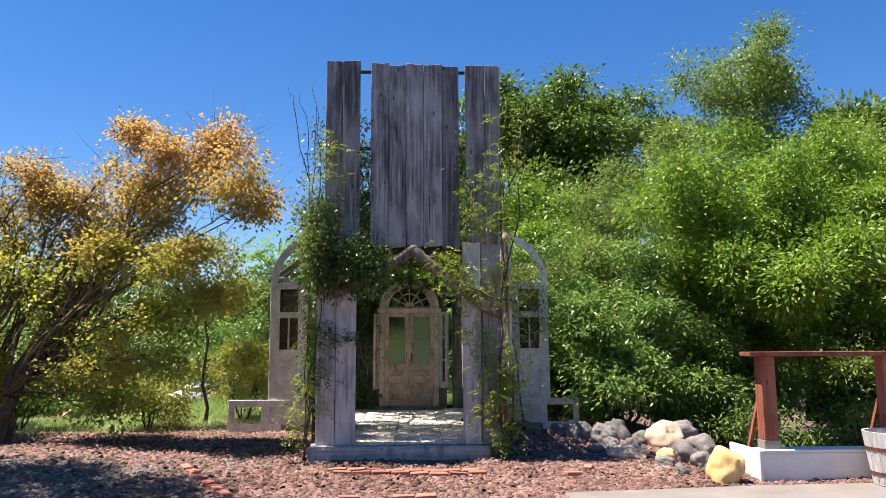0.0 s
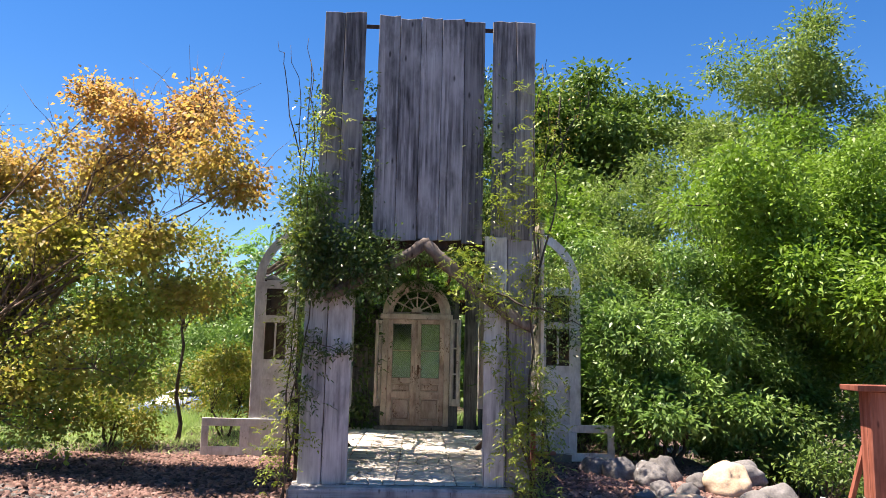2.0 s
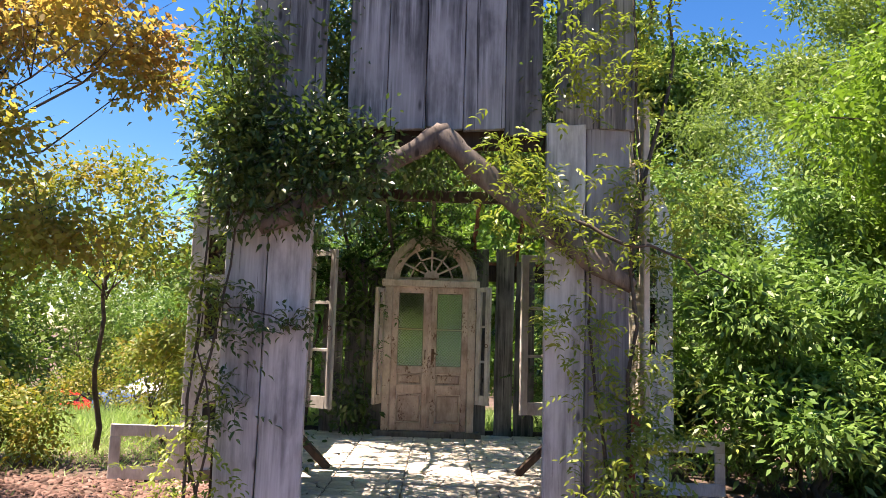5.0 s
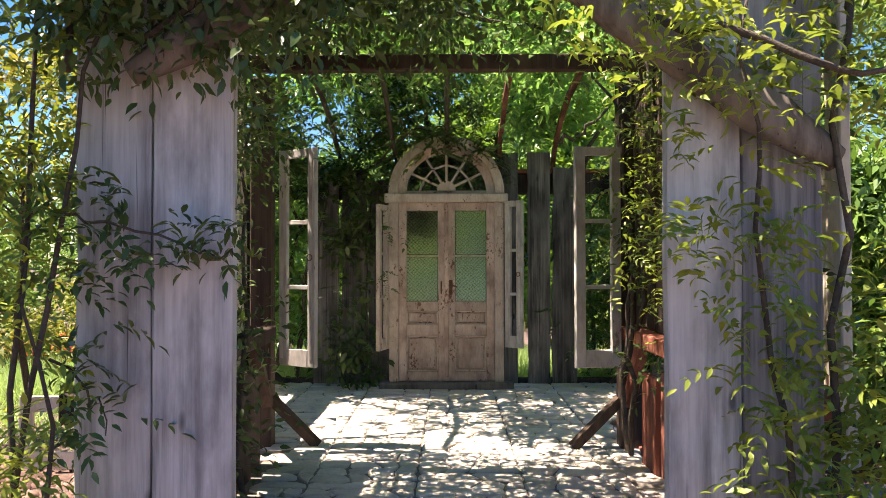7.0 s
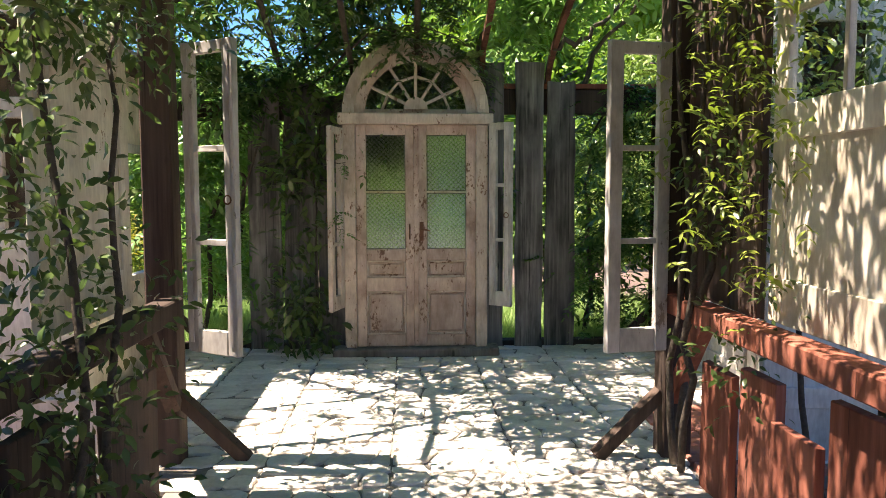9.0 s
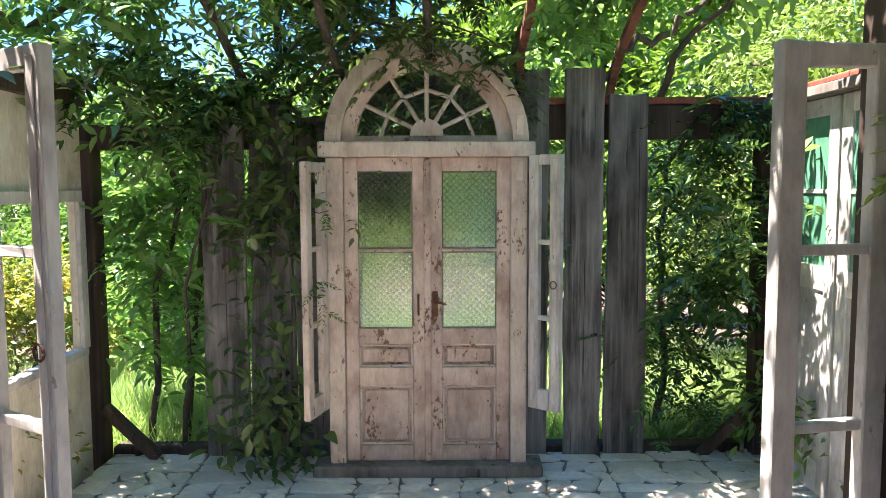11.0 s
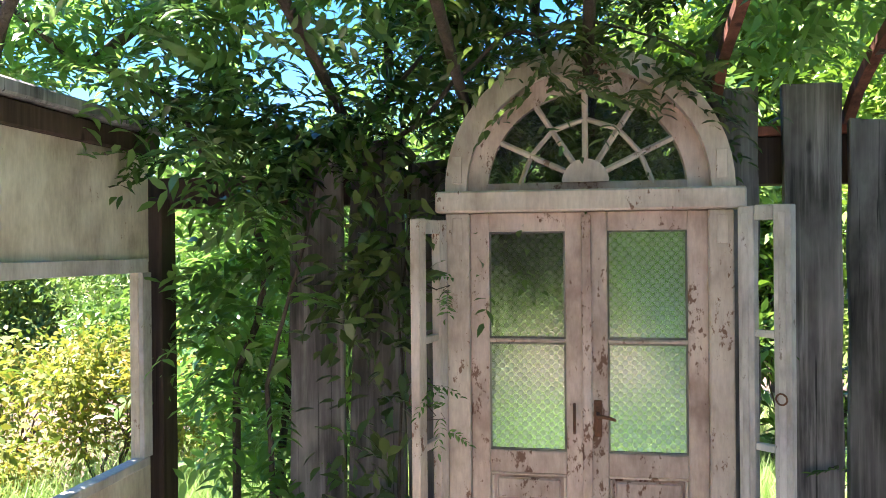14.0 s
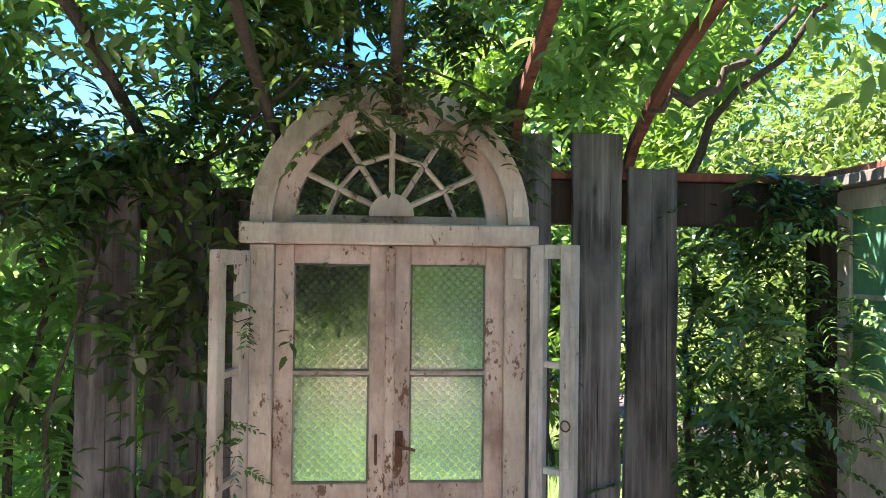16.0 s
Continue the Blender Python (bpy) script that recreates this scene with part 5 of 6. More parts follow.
# vines on the two side walls of the front bay
climber("wall_vine", "dense dark vine on the west wall",
        [[(-1.1, 11.2, 0.1), (-1.0, 11.6, 1.2), (-1.05, 12.0, 2.2), (-0.95, 12.6, 3.1)], [(-0.85, 11.9, 0.1), (-0.8, 12.1, 1.0), (-0.95, 12.2, 2.0), (-0.9, 12.0, 3.1)], [(-0.8, 12.3, 0.1), (-0.78, 12.2, 0.8), (-0.85, 12.5, 1.7), (-0.9, 12.9, 2.8)]],
        np.concatenate([cloud(70, (-1.08, 10.75, 2.2), (-0.7, 12.2, 3.6)), cloud(44, (-1.02, 10.8, 0.6), (-0.78, 12.2, 2.2)), cloud(44, (-1.1, 12.2, 2.1), (-0.75, 13.3, 3.4)), cloud(10, (-0.85, 11.6, 0.5), (-0.72, 12.8, 1.6))]), 34, IVY, 0.06, spread=0.11, radius=0.022)
climber("wall_vine", "bright green vine on the east wall",
        [[(1.62, 13.2, 0.3), (1.6, 13.1, 1.3), (1.62, 12.9, 2.3), (1.5, 12.4, 3.1)], [(1.64, 13.25, 0.3), (1.64, 13.1, 1.5), (1.6, 13.2, 2.6), (1.3, 13.3, 3.2)]],
        np.concatenate([cloud(30, (1.56, 12.2, 2.0), (1.72, 12.95, 3.2)), cloud(8, (1.6, 12.2, 1.4), (1.7, 12.7, 2.1)), cloud(26, (1.2, 11.2, 2.8), (1.7, 12.8, 3.4)), cloud(6, (1.5, 12.4, 1.6), (1.62, 12.8, 1.9))]), 5, ROSE, 0.12, True, spread=0.1, radius=0.02, pairs=3, leaflet=0.42)

climber("roof_vine", "dark tangled vine roofing the front bay of the arbour",
        [[(-0.95, 11.0, 3.0), (-0.2, 11.6, 3.25), (0.7, 12.2, 3.2), (1.6, 12.9, 3.1)], [(-0.9, 12.9, 3.05), (0.1, 12.4, 3.3), (1.0, 11.6, 3.3), (1.6, 11.1, 3.1)], [(-0.8, 12.0, 3.1), (0.4, 12.9, 3.25), (1.5, 13.2, 3.1)]],
        np.concatenate([cloud(190, (-1.05, 10.85, 3.0), (1.65, 12.4, 3.6)), cloud(40, (-0.6, 10.7, 2.75), (1.4, 11.6, 3.2)), cloud(130, (-1.25, 12.2, 3.0), (0.5, 13.2, 3.6)), cloud(16, (0.4, 12.3, 3.05), (1.5, 13.3, 3.6)), cloud(30, (-1.1, 10.9, 3.1), (-0.6, 13.0, 3.6))]), 36, IVY, 0.065, spread=0.13, radius=0.025)

# wisteria over the rear bay and behind it
# The paler leaf copy paints in the sun on the canopy.
climber("wisteria", "wisteria canopy with long green compound leaves over the arbour",
        [[(-1.6, 16.5, 0.1), (-1.5, 16.4, 1.4), (-1.1, 16.3, 2.4), (-0.4, 16.1, 3.0)], [(-1.4, 16.6, 0.1), (-1.2, 16.5, 1.8), (-1.6, 16.0, 2.8), (-2.2, 15.2, 3.2)], [(0.2, 16.3, 2.9), (0.1, 16.6, 3.6), (-0.1, 17.0, 4.4)], [(-0.6, 16.3, 2.9), (-0.7, 16.7, 3.8), (-0.9, 17.0, 4.6)], [(1.5, 15.8, 2.86), (1.72, 15.75, 2.92), (1.95, 15.7, 3.1), (2.2, 15.7, 3.5)], [(0.95, 16.1, 2.4), (0.9, 16.0, 2.9), (1.1, 15.9, 3.4), (1.3, 15.8, 3.9)], [(1.75, 16.4, 2.4), (2.0, 16.0, 3.0), (2.5, 15.4, 3.5)]],
        np.concatenate([cloud(10, (-2.6, 15.4, 3.1), (-0.6, 16.0, 3.9)), cloud(24, (-0.9, 13.5, 3.4), (0.6, 15.6, 3.9)), cloud(20, (-2.0, 16.6, 0.9), (-0.75, 17.3, 2.8)), cloud(14, (-2.9, 15.5, 2.6), (-0.9, 16.4, 3.6)), cloud(14, (-0.5, 16.1, 3.55), (0.9, 16.5, 4.2)), cloud(20, (1.0, 15.9, 3.05), (2.6, 16.3, 4.1)), cloud(10, (-1.7, 16.3, 1.0), (-1.1, 16.55, 2.6)), cloud(6, (0.9, 14.9, 3.3), (1.6, 15.6, 3.9)), cloud(9, (1.2, 13.4, 3.3), (2.2, 15.4, 3.8)), cloud(4, (0.6, 13.0, 3.2), (1.2, 13.5, 3.6))]), 13, SUNLIT_WISTERIA, 0.34, True, leaflet=0.31, radius=0.028, spread=0.14, material=BARK)
# The darker leaf copy puts the shade into these sprays' colour.
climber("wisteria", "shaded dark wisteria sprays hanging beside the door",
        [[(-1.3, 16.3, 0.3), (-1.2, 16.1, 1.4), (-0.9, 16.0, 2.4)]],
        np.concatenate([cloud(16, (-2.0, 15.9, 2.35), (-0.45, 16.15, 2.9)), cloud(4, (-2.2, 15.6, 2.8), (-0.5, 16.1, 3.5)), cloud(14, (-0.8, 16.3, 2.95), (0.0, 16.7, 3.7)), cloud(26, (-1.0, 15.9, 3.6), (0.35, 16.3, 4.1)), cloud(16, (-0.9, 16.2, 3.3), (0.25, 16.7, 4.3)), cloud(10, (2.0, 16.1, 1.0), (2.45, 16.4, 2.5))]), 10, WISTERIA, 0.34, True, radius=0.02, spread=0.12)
# Leaf colours paler than the shaded wisteria's stand in for sunlight on these shrubs.
tree("screen_shrub", (2.2, 20.0, -0.2), 0.8, [(0, 0, 1.9, 1.1, 0.6, 1.5, 90), (-1.2, 0.3, 3.2, 1.0, 0.6, 0.8, 50)], LAUREL, 44, 0.18, 0.16, "sunlit green shrub behind the building", "shrub", stems=3, girth=0.04, limbs=20, aspect=0.35, group="screen shrubs")
tree("screen_shrub", (-2.4, 20.2, -0.2), 0.8, [(0, 0, 2.2, 1.3, 0.6, 1.2, 90), (1.4, 0.3, 3.2, 1.0, 0.6, 0.8, 50)], LAUREL, 44, 0.18, 0.16, "sunlit green shrub behind the building", "shrub", stems=3, girth=0.04, limbs=20, aspect=0.35, group="screen shrubs")
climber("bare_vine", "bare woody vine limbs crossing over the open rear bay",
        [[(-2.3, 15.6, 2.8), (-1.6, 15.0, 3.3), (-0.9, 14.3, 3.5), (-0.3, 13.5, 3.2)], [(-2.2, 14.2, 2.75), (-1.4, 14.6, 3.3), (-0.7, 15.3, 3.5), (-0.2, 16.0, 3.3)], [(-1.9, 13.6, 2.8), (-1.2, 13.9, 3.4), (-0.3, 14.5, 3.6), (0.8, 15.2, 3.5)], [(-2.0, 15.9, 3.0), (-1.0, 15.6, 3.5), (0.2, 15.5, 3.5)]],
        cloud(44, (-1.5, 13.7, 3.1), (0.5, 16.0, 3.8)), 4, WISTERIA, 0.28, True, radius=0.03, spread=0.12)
climber("dark_vine", "twisting dark vine climbing the east post",
        [[(1.62, 13.1, 0.3), (1.6, 12.95, 1.2), (1.64, 12.85, 1.8), (1.58, 12.9, 2.8)], [(1.62, 12.95, 1.15), (1.7, 12.8, 1.9), (1.66, 12.6, 2.4), (1.62, 12.8, 3.0)]],
        cloud(26, (1.58, 12.4, 0.9), (1.74, 12.95, 2.8)), 26, IVY, 0.05, radius=0.02, spread=0.08)
for n_leaves, at in ((5, (1.24, 16.08, 1.64)), (4, (-0.22, 15.72, 1.88)), (5, (-0.27, 15.66, 1.5)), (4, (-0.24, 15.62, 1.40))):
    climber("leaf_sprig", "small fresh green leaf sprig poking out beside the door", [[(at[0] - 0.12, at[1] + 0.05, at[2]), (at[0] - 0.05, at[1], at[2] + 0.02), at]],
            [at], n_leaves, WISTERIA, 0.13, True, radius=0.004, spread=0.03)
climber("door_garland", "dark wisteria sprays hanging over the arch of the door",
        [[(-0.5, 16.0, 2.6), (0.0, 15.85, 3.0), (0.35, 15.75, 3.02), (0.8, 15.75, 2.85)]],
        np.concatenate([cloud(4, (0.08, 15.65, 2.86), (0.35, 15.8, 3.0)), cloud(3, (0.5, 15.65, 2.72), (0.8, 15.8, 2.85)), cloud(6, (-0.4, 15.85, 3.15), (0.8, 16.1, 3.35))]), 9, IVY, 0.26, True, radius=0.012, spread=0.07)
climber("dark_vine", "dark leaves pressing against the back of the door glass",
        [[(-0.1, 16.1, 0.4), (-0.05, 16.05, 1.6), (0.1, 16.05, 2.4), (0.4, 16.1, 2.8)]],
        np.concatenate([cloud(34, (-0.15, 16.15, 2.4), (0.9, 16.4, 2.95)), cloud(12, (-0.05, 16.13, 2.0), (0.2, 16.17, 2.28))]), 15, IVY, 0.24, True, radius=0.012, spread=0.07)
climber("dark_vine", "dark leafy creeper on the boards beside the door",
        [[(-0.55, 16.05, 0.3), (-0.5, 16.0, 1.2), (-0.45, 16.05, 2.4)]],
        np.concatenate([cloud(20, (-0.8, 15.85, 0.9), (-0.42, 16.1, 2.5)), cloud(18, (-0.9, 15.7, 0.3), (-0.42, 16.05, 0.85)), cloud(8, (-0.9, 15.9, 1.6), (-0.4, 16.1, 2.6))]), 20, IVY, 0.105, spread=0.11)
climber("wisteria", "young wisteria bush growing behind the east boards",
        [[(2.0, 16.7, 0.1), (2.05, 16.6, 0.8), (1.95, 16.5, 1.7), (2.1, 16.4, 2.6)]],
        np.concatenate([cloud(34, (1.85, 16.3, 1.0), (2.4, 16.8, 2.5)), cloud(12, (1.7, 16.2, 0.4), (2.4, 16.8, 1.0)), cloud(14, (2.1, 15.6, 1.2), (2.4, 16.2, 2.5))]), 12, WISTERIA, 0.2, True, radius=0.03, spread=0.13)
# Sun on the shrubs further back is put into their lighter leaf colours.
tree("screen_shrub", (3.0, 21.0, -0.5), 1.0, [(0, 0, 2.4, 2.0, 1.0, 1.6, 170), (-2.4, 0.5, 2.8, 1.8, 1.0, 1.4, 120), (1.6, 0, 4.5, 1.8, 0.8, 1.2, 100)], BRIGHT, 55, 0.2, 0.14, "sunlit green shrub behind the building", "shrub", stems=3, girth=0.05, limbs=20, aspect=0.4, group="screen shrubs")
tree("screen_shrub", (-2.6, 21.5, -0.5), 1.0, [(0, 0, 2.4, 2.0, 1.0, 1.8, 170), (-2.0, 0, 2.0, 1.6, 1.0, 1.6, 110)], LAUREL, 60, 0.2, 0.1, "sunlit green shrub behind the building", "shrub", stems=3, girth=0.05, limbs=20, aspect=0.4, group="screen shrubs")
tree("screen_shrub", (-4.7, 18.4, -0.1), 0.5, [(0, 0, 0.8, 0.8, 0.6, 0.5, 60), (0.7, -0.4, 0.6, 0.5, 0.5, 0.4, 30)], YELLOW, 46, 0.13, 0.06, "low shrub with golden yellow leaves", "shrub", stems=4, girth=0.03, limbs=20, aspect=0.5, group="screen shrubs")
tree("screen_shrub", (-4.2, 20.2, -0.4), 0.6, [(0, 0, 1.4, 1.3, 0.7, 0.9, 110), (1.0, 0.2, 1.0, 1.0, 0.7, 0.8, 70)], LAUREL, 46, 0.15, 0.1, "sunlit green shrub behind the building", "shrub", stems=4, girth=0.04, limbs=20, aspect=0.4, group="screen shrubs")


# ---- loose ground cover ----
def flakes(name, label, category, material, n, lo, hi, size, keep):
    """Chips or pebbles lying on the ground as small uneven blocks."""
    p = rng.uniform(lo, hi, (n, 2))
    p = p[keep(p[:, 0], p[:, 1])]
    n = len(p)
    z = ground_height(p[:, 0], p[:, 1])
    yaw, tilt = rng.uniform(0, 6.3, n), rng.normal(size=(n, 2)) * 0.28
    L, W, H = size * rng.uniform(0.6, 1.7, n), size * rng.uniform(0.3, 0.8, n), size * rng.uniform(0.12, 0.4, n)
    corner = np.array([[-1, -1, -1], [1, -1, -1], [1, 1, -1], [-1, 1, -1], [-0.8, -0.7, 1], [0.75, -0.8, 1], [0.8, 0.7, 1], [-0.7, 0.8, 1]]) * 0.5
    q = corner[None] * np.stack([L, W, H], 1)[:, None] * (1 + rng.normal(size=(n, 8, 3)) * 0.12)
    q[..., 2] += q[..., 0] * tilt[:, :1] + q[..., 1] * tilt[:, 1:]
    c, s = np.cos(yaw)[:, None], np.sin(yaw)[:, None]
    v = np.stack([q[..., 0] * c - q[..., 1] * s + p[:, :1], q[..., 0] * s + q[..., 1] * c + p[:, 1:], q[..., 2] + (z + H * 0.4)[:, None]], -1).reshape(-1, 3)
    quad = np.array([[4, 5, 6, 7], [0, 1, 5, 4], [1, 2, 6, 5], [2, 3, 7, 6], [3, 0, 4, 7]])
    f = ((np.arange(n) * 8)[:, None, None] + quad[None]).reshape(-1, 4)
    return tagged(new(name, fast_mesh(name, v, f, material)), label, category, kind="stuff")


def off_platform(x, y):
    return ~((x > -1.8) & (x < 2.7) & (y > 13.2)) & ~((x > -0.9) & (x < 1.75) & (y > 10.25)) & ~((x > 2.0) & (y < 8.75))


flakes("bark_mulch", "red-brown and grey bark mulch chips round the building", "mulch", CHIPS, 32000, (-6.5, 4.6), (3.6, 13.4), 0.07, lambda x, y: off_platform(x, y) & (y > 5.2 + 0.4 * np.sin(x * 1.7)) & (x > -2.4 + 0.5 * np.sin(y * 2)) | off_platform(x, y) & (y > 9.6))
flakes("bark_mulch", "bark mulch and small stones round the rocks", "mulch", CHIPS, 9000, (2.0, 8.4), (5.6, 13.0), 0.055, off_platform)
flakes("gravel", "pale grey gravel beside the mulch bed", "gravel", GRAVEL, 18000, (-7.5, 2.5), (-0.5, 10.2), 0.05, lambda x, y: (x < -1.6 + 0.4 * np.sin(y * 2)) | (y < 6))

# ---- bricks, rocks, concrete and the planter ----
edging = tagged(new("brick_edging"), "row of old red bricks edging the mulch bed", "edging", kind="structure")


def brick(x, y, yaw):
    o = part("brick", box((-0.105, -0.05, -0.03), (0.105, 0.05, 0.035), 0.007, 0.004), BRICK, edging)
    o.matrix_basis = pose(x, y, float(ground_height(x, y)) + 0.015, random.uniform(-4, 4), random.uniform(-4, 4), yaw)


for k in range(9):
    brick(-2.2 + 0.135 * k, 9.6 - 0.19 * k, -54 + random.uniform(-8, 8))
for k in range(8):
    brick(-0.45 + 0.225 * k, 9.62 + random.uniform(-0.02, 0.02), random.uniform(-4, 4))
for k in range(8):
    brick(-0.38 + 0.225 * k, 9.49 + random.uniform(-0.02, 0.02), random.uniform(-4, 4))
for x, y, a in ((0.35, 8.35, 5), (0.58, 8.37, -3), (2.55, 9.7, 70), (2.3, 9.4, 20), (-0.2, 8.3, 10)):
    brick(x, y, a)


bf = tagged(new("brick_floor"), "patch of worn red bricks beside the stone paving", "floor", kind="structure")
for i in range(3):
    for k in range(9):
        o = part("brick", box((-0.105, -0.055, -0.03), (0.105, 0.055, 0.012), 0.006, 0.003), BRICK, bf)
        o.matrix_basis = pose(1.83 + 0.22 * i, 13.15 + 0.125 * k, PZ + 0.004, 0, 0, random.uniform(-2, 2))


def rock(x, y, sx, sy, sz, material, label):
    bm = bmesh.new()
    bmesh.ops.create_icosphere(bm, subdivisions=4, radius=1)
    seed = Vector((x * 3.1, y * 2.7, sx * 9))
    for v in bm.verts:
        d = noise.noise(v.co * 0.9 + seed) * 0.45 + noise.noise(v.co * 2.6 + seed) * 0.16
        v.co *= 1 + d
        v.co = Vector((v.co.x * sx, v.co.y * sy, v.co.z * sz))
    for _ in range(4):
        nrm = Vector((random.uniform(-1, 1), random.uniform(-1, 1), random.uniform(0.0, 1))).normalized()
        cut = 0.62 * (abs(nrm.x) * sx + abs(nrm.y) * sy + abs(nrm.z) * sz)
        for v in bm.verts:
            over = v.co.dot(nrm) - cut
            if over > 0:
                v.co -= nrm * over * 0.75
    o = part("rock", bm, material, None, smooth=True)
    o.matrix_basis = pose(x, y, float(ground_height(x, y)) + sz * 0.45, 0, 0, random.uniform(0, 360))
    tagged(o, label, "rock", "rocks beside the building")


for x, y, sx, sy, sz, m in ((2.75, 12.3, 0.20, 0.18, 0.16, 0), (3.0, 12.0, 0.2, 0.2, 0.2, 0), (3.22, 11.5, 0.22, 0.18, 0.2, 0), (3.5, 11.9, 0.22, 0.2, 0.22, 0), (3.15, 10.9, 0.15, 0.14, 0.12, 0), (3.42, 10.8, 0.14, 0.13, 0.12, 0), (3.7, 11.2, 0.16, 0.15, 0.13, 0), (3.95, 11.1, 0.28, 0.24, 0.22, 1),
                            (3.2, 10.3, 0.28, 0.2, 0.12, 1), (3.62, 10.0, 0.14, 0.12, 0.11, 2), (3.85, 10.0, 0.2, 0.17, 0.17, 0), (4.1, 10.15, 0.22, 0.18, 0.2, 0), (3.5, 9.75, 0.12, 0.1, 0.08, 0), (3.95, 9.7, 0.15, 0.13, 0.13, 0), (3.95, 9.02, 0.19, 0.16, 0.25, 2), (2.9, 10.7, 0.12, 0.1, 0.08, 0), (3.55, 9.35, 0.09, 0.09, 0.07, 0), (4.4, 11.6, 0.25, 0.2, 0.2, 0)):
    rock(x, y, sx, sy, sz, (ROCK_GREY, ROCK_TAN, ROCK_YELLOW)[m], ("rough grey rock in the mulch", "pale tan boulder among grey rocks", "ochre yellow rock in the mulch")[m])

slab = bmesh.new()
vs = [slab.verts.new(p) for p in ((1.9, 2.0, 0.03), (9.0, 2.0, 0.03), (9.0, 8.85, 0.03), (4.3, 8.72, 0.03), (2.0, 8.45, 0.03))]
top = slab.faces.new(vs)
ret = bmesh.ops.extrude_face_region(slab, geom=[top])
for g in ret["geom"]:
    if isinstance(g, bmesh.types.BMVert):
        g.co.z = -0.15
bmesh.ops.recalc_face_normals(slab, faces=slab.faces)
tagged(part("pavement", slab, CONCRETE), "pale concrete apron at the edge of the mulch", "pavement", kind="structure")

curb = empty("planter_wall", (0, 0, 0), "low whitewashed concrete planter wall", "wall")
part("wall_block", box((4.36, 8.98, 0.0), (8.2, 9.2, 0.33), 0.012, 0.003), WHITE_STONE, curb)
part("end_slab", box((4.31, 8.95, 0.0), (4.355, 9.75, 0.36), 0.008), WHITE_STONE, curb)
part("coping", box((4.36, 8.96, 0.332), (8.2, 9.22, 0.365), 0.008), WHITE_STONE, curb)

fence = empty("timber_rail_fence", (0, 0, 0), "red-brown timber rail fence on a planter wall", "fence")
for x in (4.42, 5.86, 7.3):
    part("post", box((x, 9.03, 0.46), (x + 0.17, 9.2, 1.40), 0.008, 0.004), RED_WOOD, fence)
    part("post_shoe", box((x - 0.006, 9.024, 0.366), (x + 0.176, 9.206, 0.46), 0.004), CONCRETE, fence, "pale metal post shoe")
    part("brace", add_tube(bmesh.new(), [Vector((x - 0.03, 9.5, 0.1)), Vector((x + 0.05, 9.23, 0.9))], [0.03, 0.03], 4), RED_WOOD, fence)
part("top_board", box((4.28, 8.98, 1.402), (8.2, 9.26, 1.455), 0.006, 0.003), RED_WOOD, fence)


def half_barrel(x, y, z):
    b = empty("half_barrel_planter", (x, y, z), "weathered grey wooden half barrel with iron hoops", "barrel")
    n, r0, r1, h = 18, 0.29, 0.37, 0.56
    for k in range(n):
        a0, a1 = 2 * math.pi * k / n + 0.006, 2 * math.pi * (k + 1) / n - 0.006
        bm = bmesh.new()
        v = []
        for zz, r in ((0.0, r0), (h, r1)):
            for rr in (r, r - 0.028):
                for a in (a0, a1):
                    v.append(bm.verts.new((rr * math.cos(a), rr * math.sin(a), zz)))
        for q in ((0, 1, 5, 4), (3, 2, 6, 7), (2, 0, 4, 6), (1, 3, 7, 5), (4, 5, 7, 6), (1, 0, 2, 3)):
            bm.faces.new([v[i] for i in q])
        part("stave", bm, PALE_WOOD, b)
    for zz in (0.10, 0.36):
        r = r0 + (r1 - r0) * zz / h + 0.003
        bm = bmesh.new()
        for k in range(36):
            a0, a1 = 2 * math.pi * k / 36, 2 * math.pi * (k + 1) / 36
            q = [bm.verts.new((rr * math.cos(a), rr * math.sin(a), z2)) for rr, z2, a in ((r, zz, a0), (r, zz, a1), (r + 0.005, zz + 0.04, a1), (r + 0.005, zz + 0.04, a0))]
            bm.faces.new(q)
        bmesh.ops.remove_doubles(bm, verts=bm.verts, dist=1e-4)
        part("hoop", bm, RUST, b)
    soil = bmesh.new()
    bmesh.ops.create_circle(soil, cap_ends=True, segments=24, radius=r1 - 0.05)
    bmesh.ops.translate(soil, verts=soil.verts, vec=(0, 0, h - 0.09))
    part("soil", soil, SOIL, b)
    g = add_tube(bmesh.new(), [Vector((-0.30, -0.24, 0.46)), Vector((-0.32, -0.27, 0.40)), Vector((-0.24, -0.33, 0.40)), Vector((-0.22, -0.31, 0.46))], [0.008] * 4, 6)
    part("rope_handle", g, CREAM_PAINT, b, smooth=True)


half_barrel(5.72, 8.62, 0.035)


# ---- parked cars below the garden ----
def paint(name, colour):
    m, n, out = node_material(name)
    b = surface(n, out, colour, 0.25)
    b.inputs["Coat Weight"].default_value = 0.6
    return m


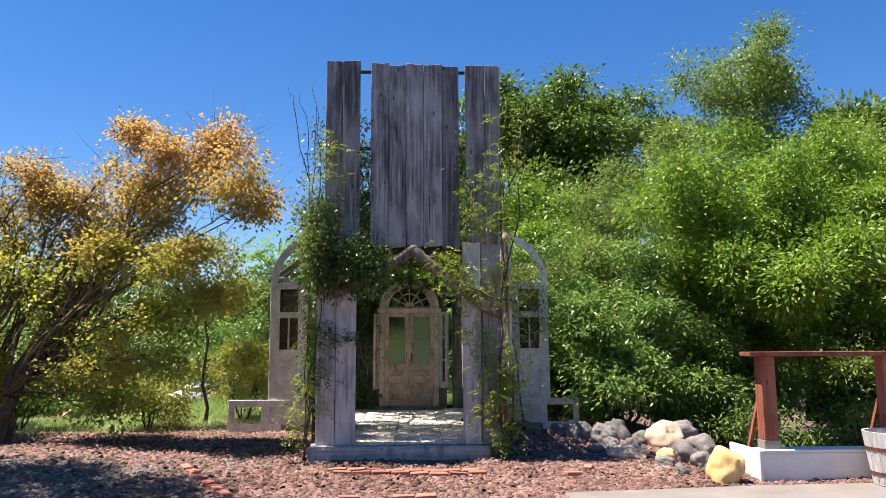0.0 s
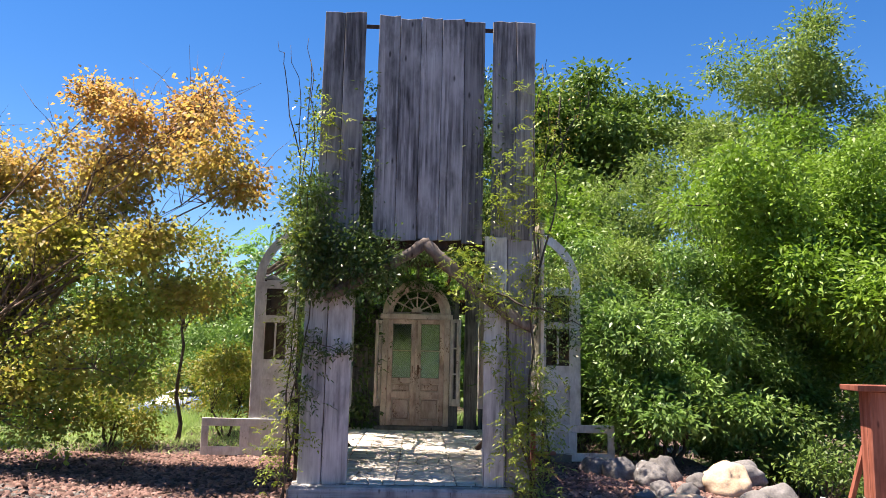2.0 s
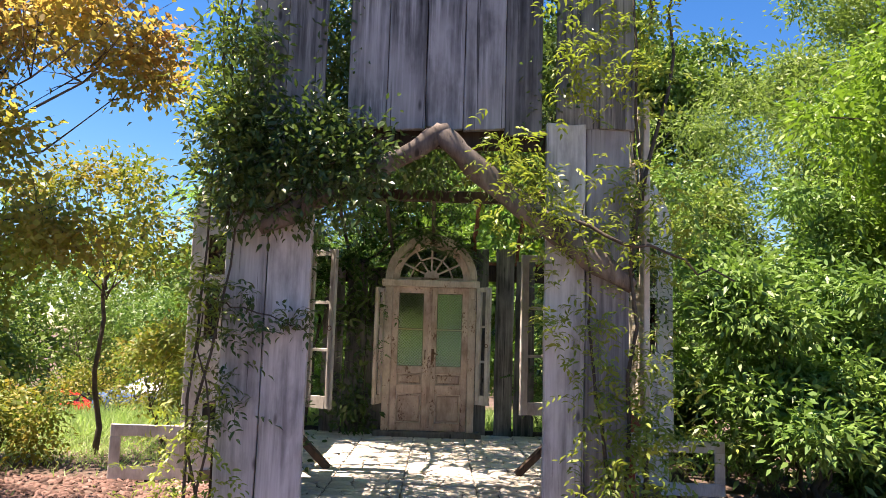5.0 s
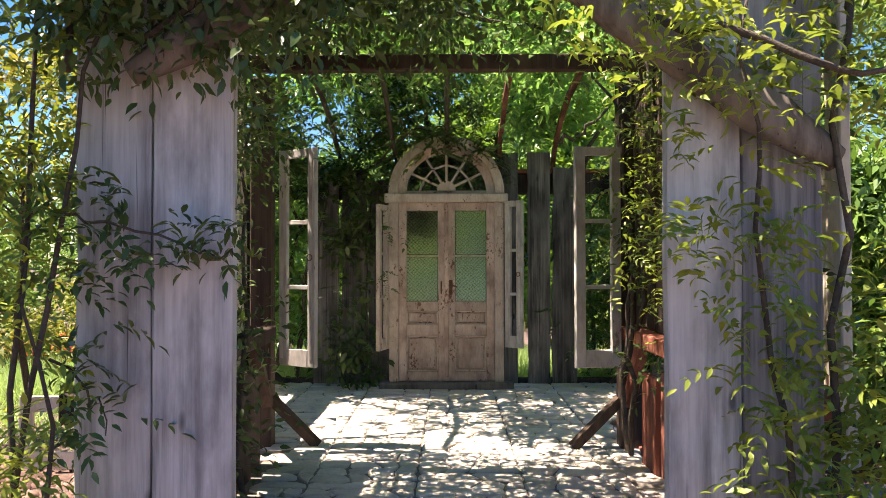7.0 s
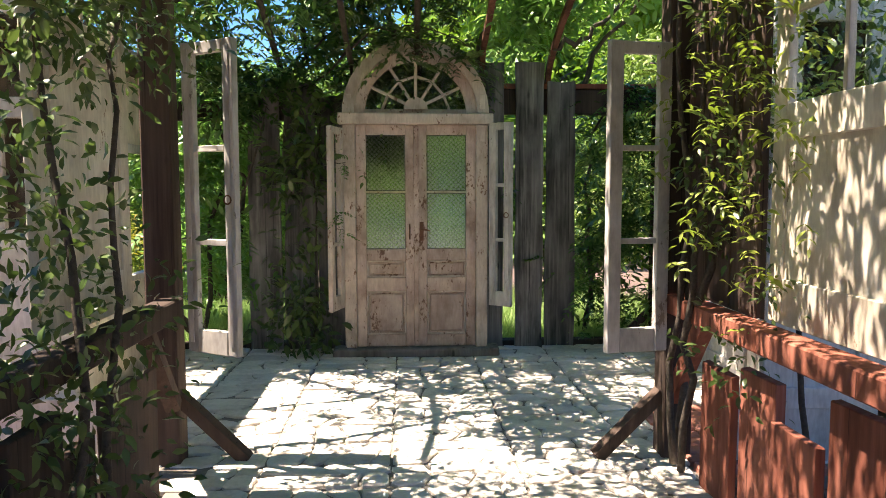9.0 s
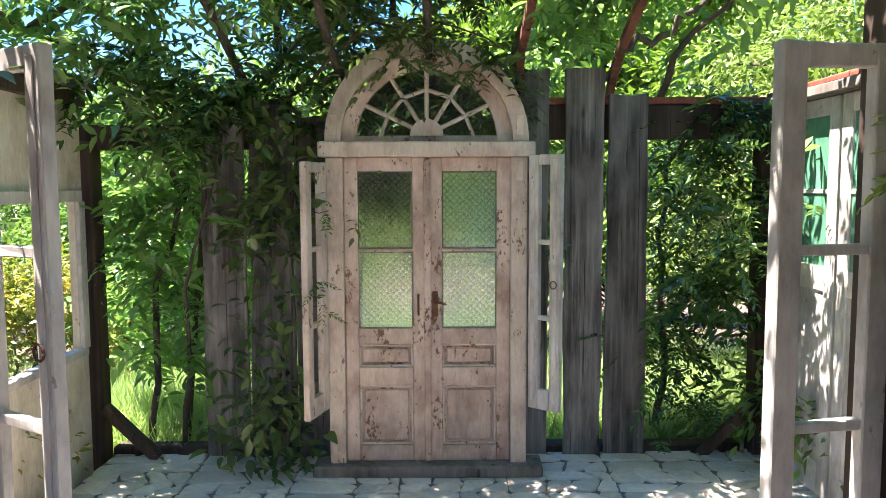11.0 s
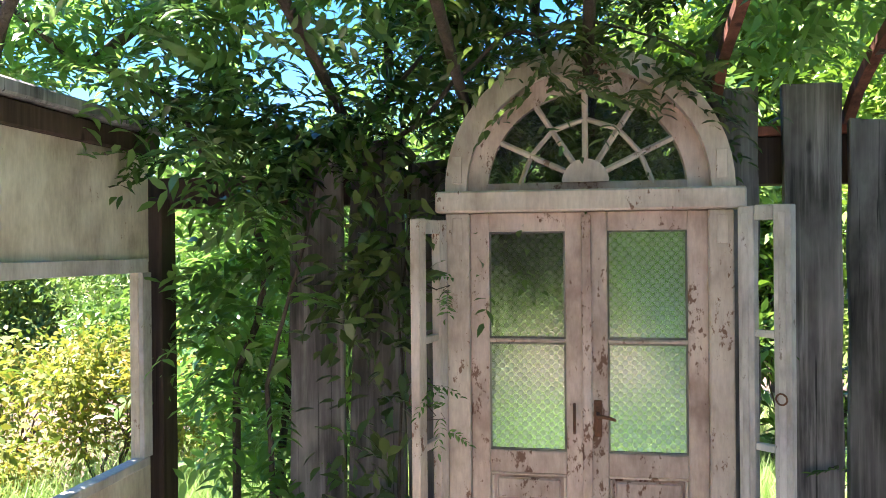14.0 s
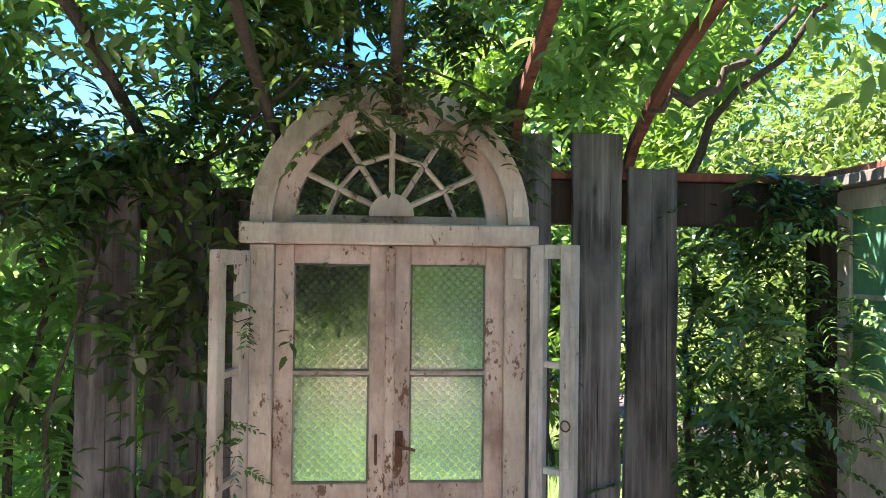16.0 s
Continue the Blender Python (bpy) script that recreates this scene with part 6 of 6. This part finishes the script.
def parked_car(x, y, yaw, colour, label):
    z = float(ground_height(x, y))
    c = empty("parked_car", pose(x, y, z, 0, 0, yaw), label, "car", "parked cars")
    prof = [(-2.1, 0.35), (-2.15, 0.75), (-1.9, 0.92), (-1.2, 0.98), (-0.55, 1.42), (0.7, 1.46), (1.5, 1.0), (2.05, 0.9), (2.15, 0.55), (2.1, 0.35)]
    bm = bmesh.new()
    sides = [[bm.verts.new((px, s * (0.82 if pz < 1.05 else 0.64), pz)) for px, pz in prof] for s in (-1, 1)]
    for k in range(len(prof)):
        j = (k + 1) % len(prof)
        bm.faces.new((sides[0][k], sides[0][j], sides[1][j], sides[1][k]))
    bm.faces.new(sides[0][::-1])
    bm.faces.new(sides[1])
    bmesh.ops.recalc_face_normals(bm, faces=bm.faces)
    bmesh.ops.bevel(bm, geom=list(bm.edges), offset=0.05, segments=2, affect="EDGES")
    part("body", bm, paint(colour[0], colour[1]), c, smooth=True)
    dark = paint("car_window", (0.02, 0.035, 0.05))
    for s in (-1, 1):
        part("window", box((-0.75, s * 0.72 - 0.02, 1.02), (0.9, s * 0.72 + 0.02, 1.32), 0.01), dark, c)
        for px in (-1.35, 1.35):
            w = bmesh.new()
            bmesh.ops.create_cone(w, cap_ends=True, segments=20, radius1=0.32, radius2=0.32, depth=0.2)
            bmesh.ops.rotate(w, verts=w.verts, matrix=Matrix.Rotation(math.pi / 2, 3, "X"))
            bmesh.ops.translate(w, verts=w.verts, vec=(px, s * 0.78, 0.32))
            wh = part("wheel", w, paint("tyre", (0.02, 0.02, 0.02)), c)
            part("rim", box((px - 0.16, s * 0.885 - 0.006, 0.16), (px + 0.16, s * 0.885 + 0.006, 0.48), 0.03), paint("rim_metal", (0.5, 0.5, 0.5)), wh)
    part("windscreen", box((-0.02, -0.58, -0.3), (0.02, 0.58, 0.3), 0.01, 0, pose(-0.92, 0, 1.22, 0, 56, 0)), dark, c)
    return c


parked_car(-14.9, 37.0, 205, ("red_car_paint", (0.62, 0.03, 0.02)), "red car parked below the garden hedge")
parked_car(-6.4, 26.5, 190, ("blue_car_paint", (0.10, 0.17, 0.32)), "blue-grey car parked behind the wisteria")

paving()
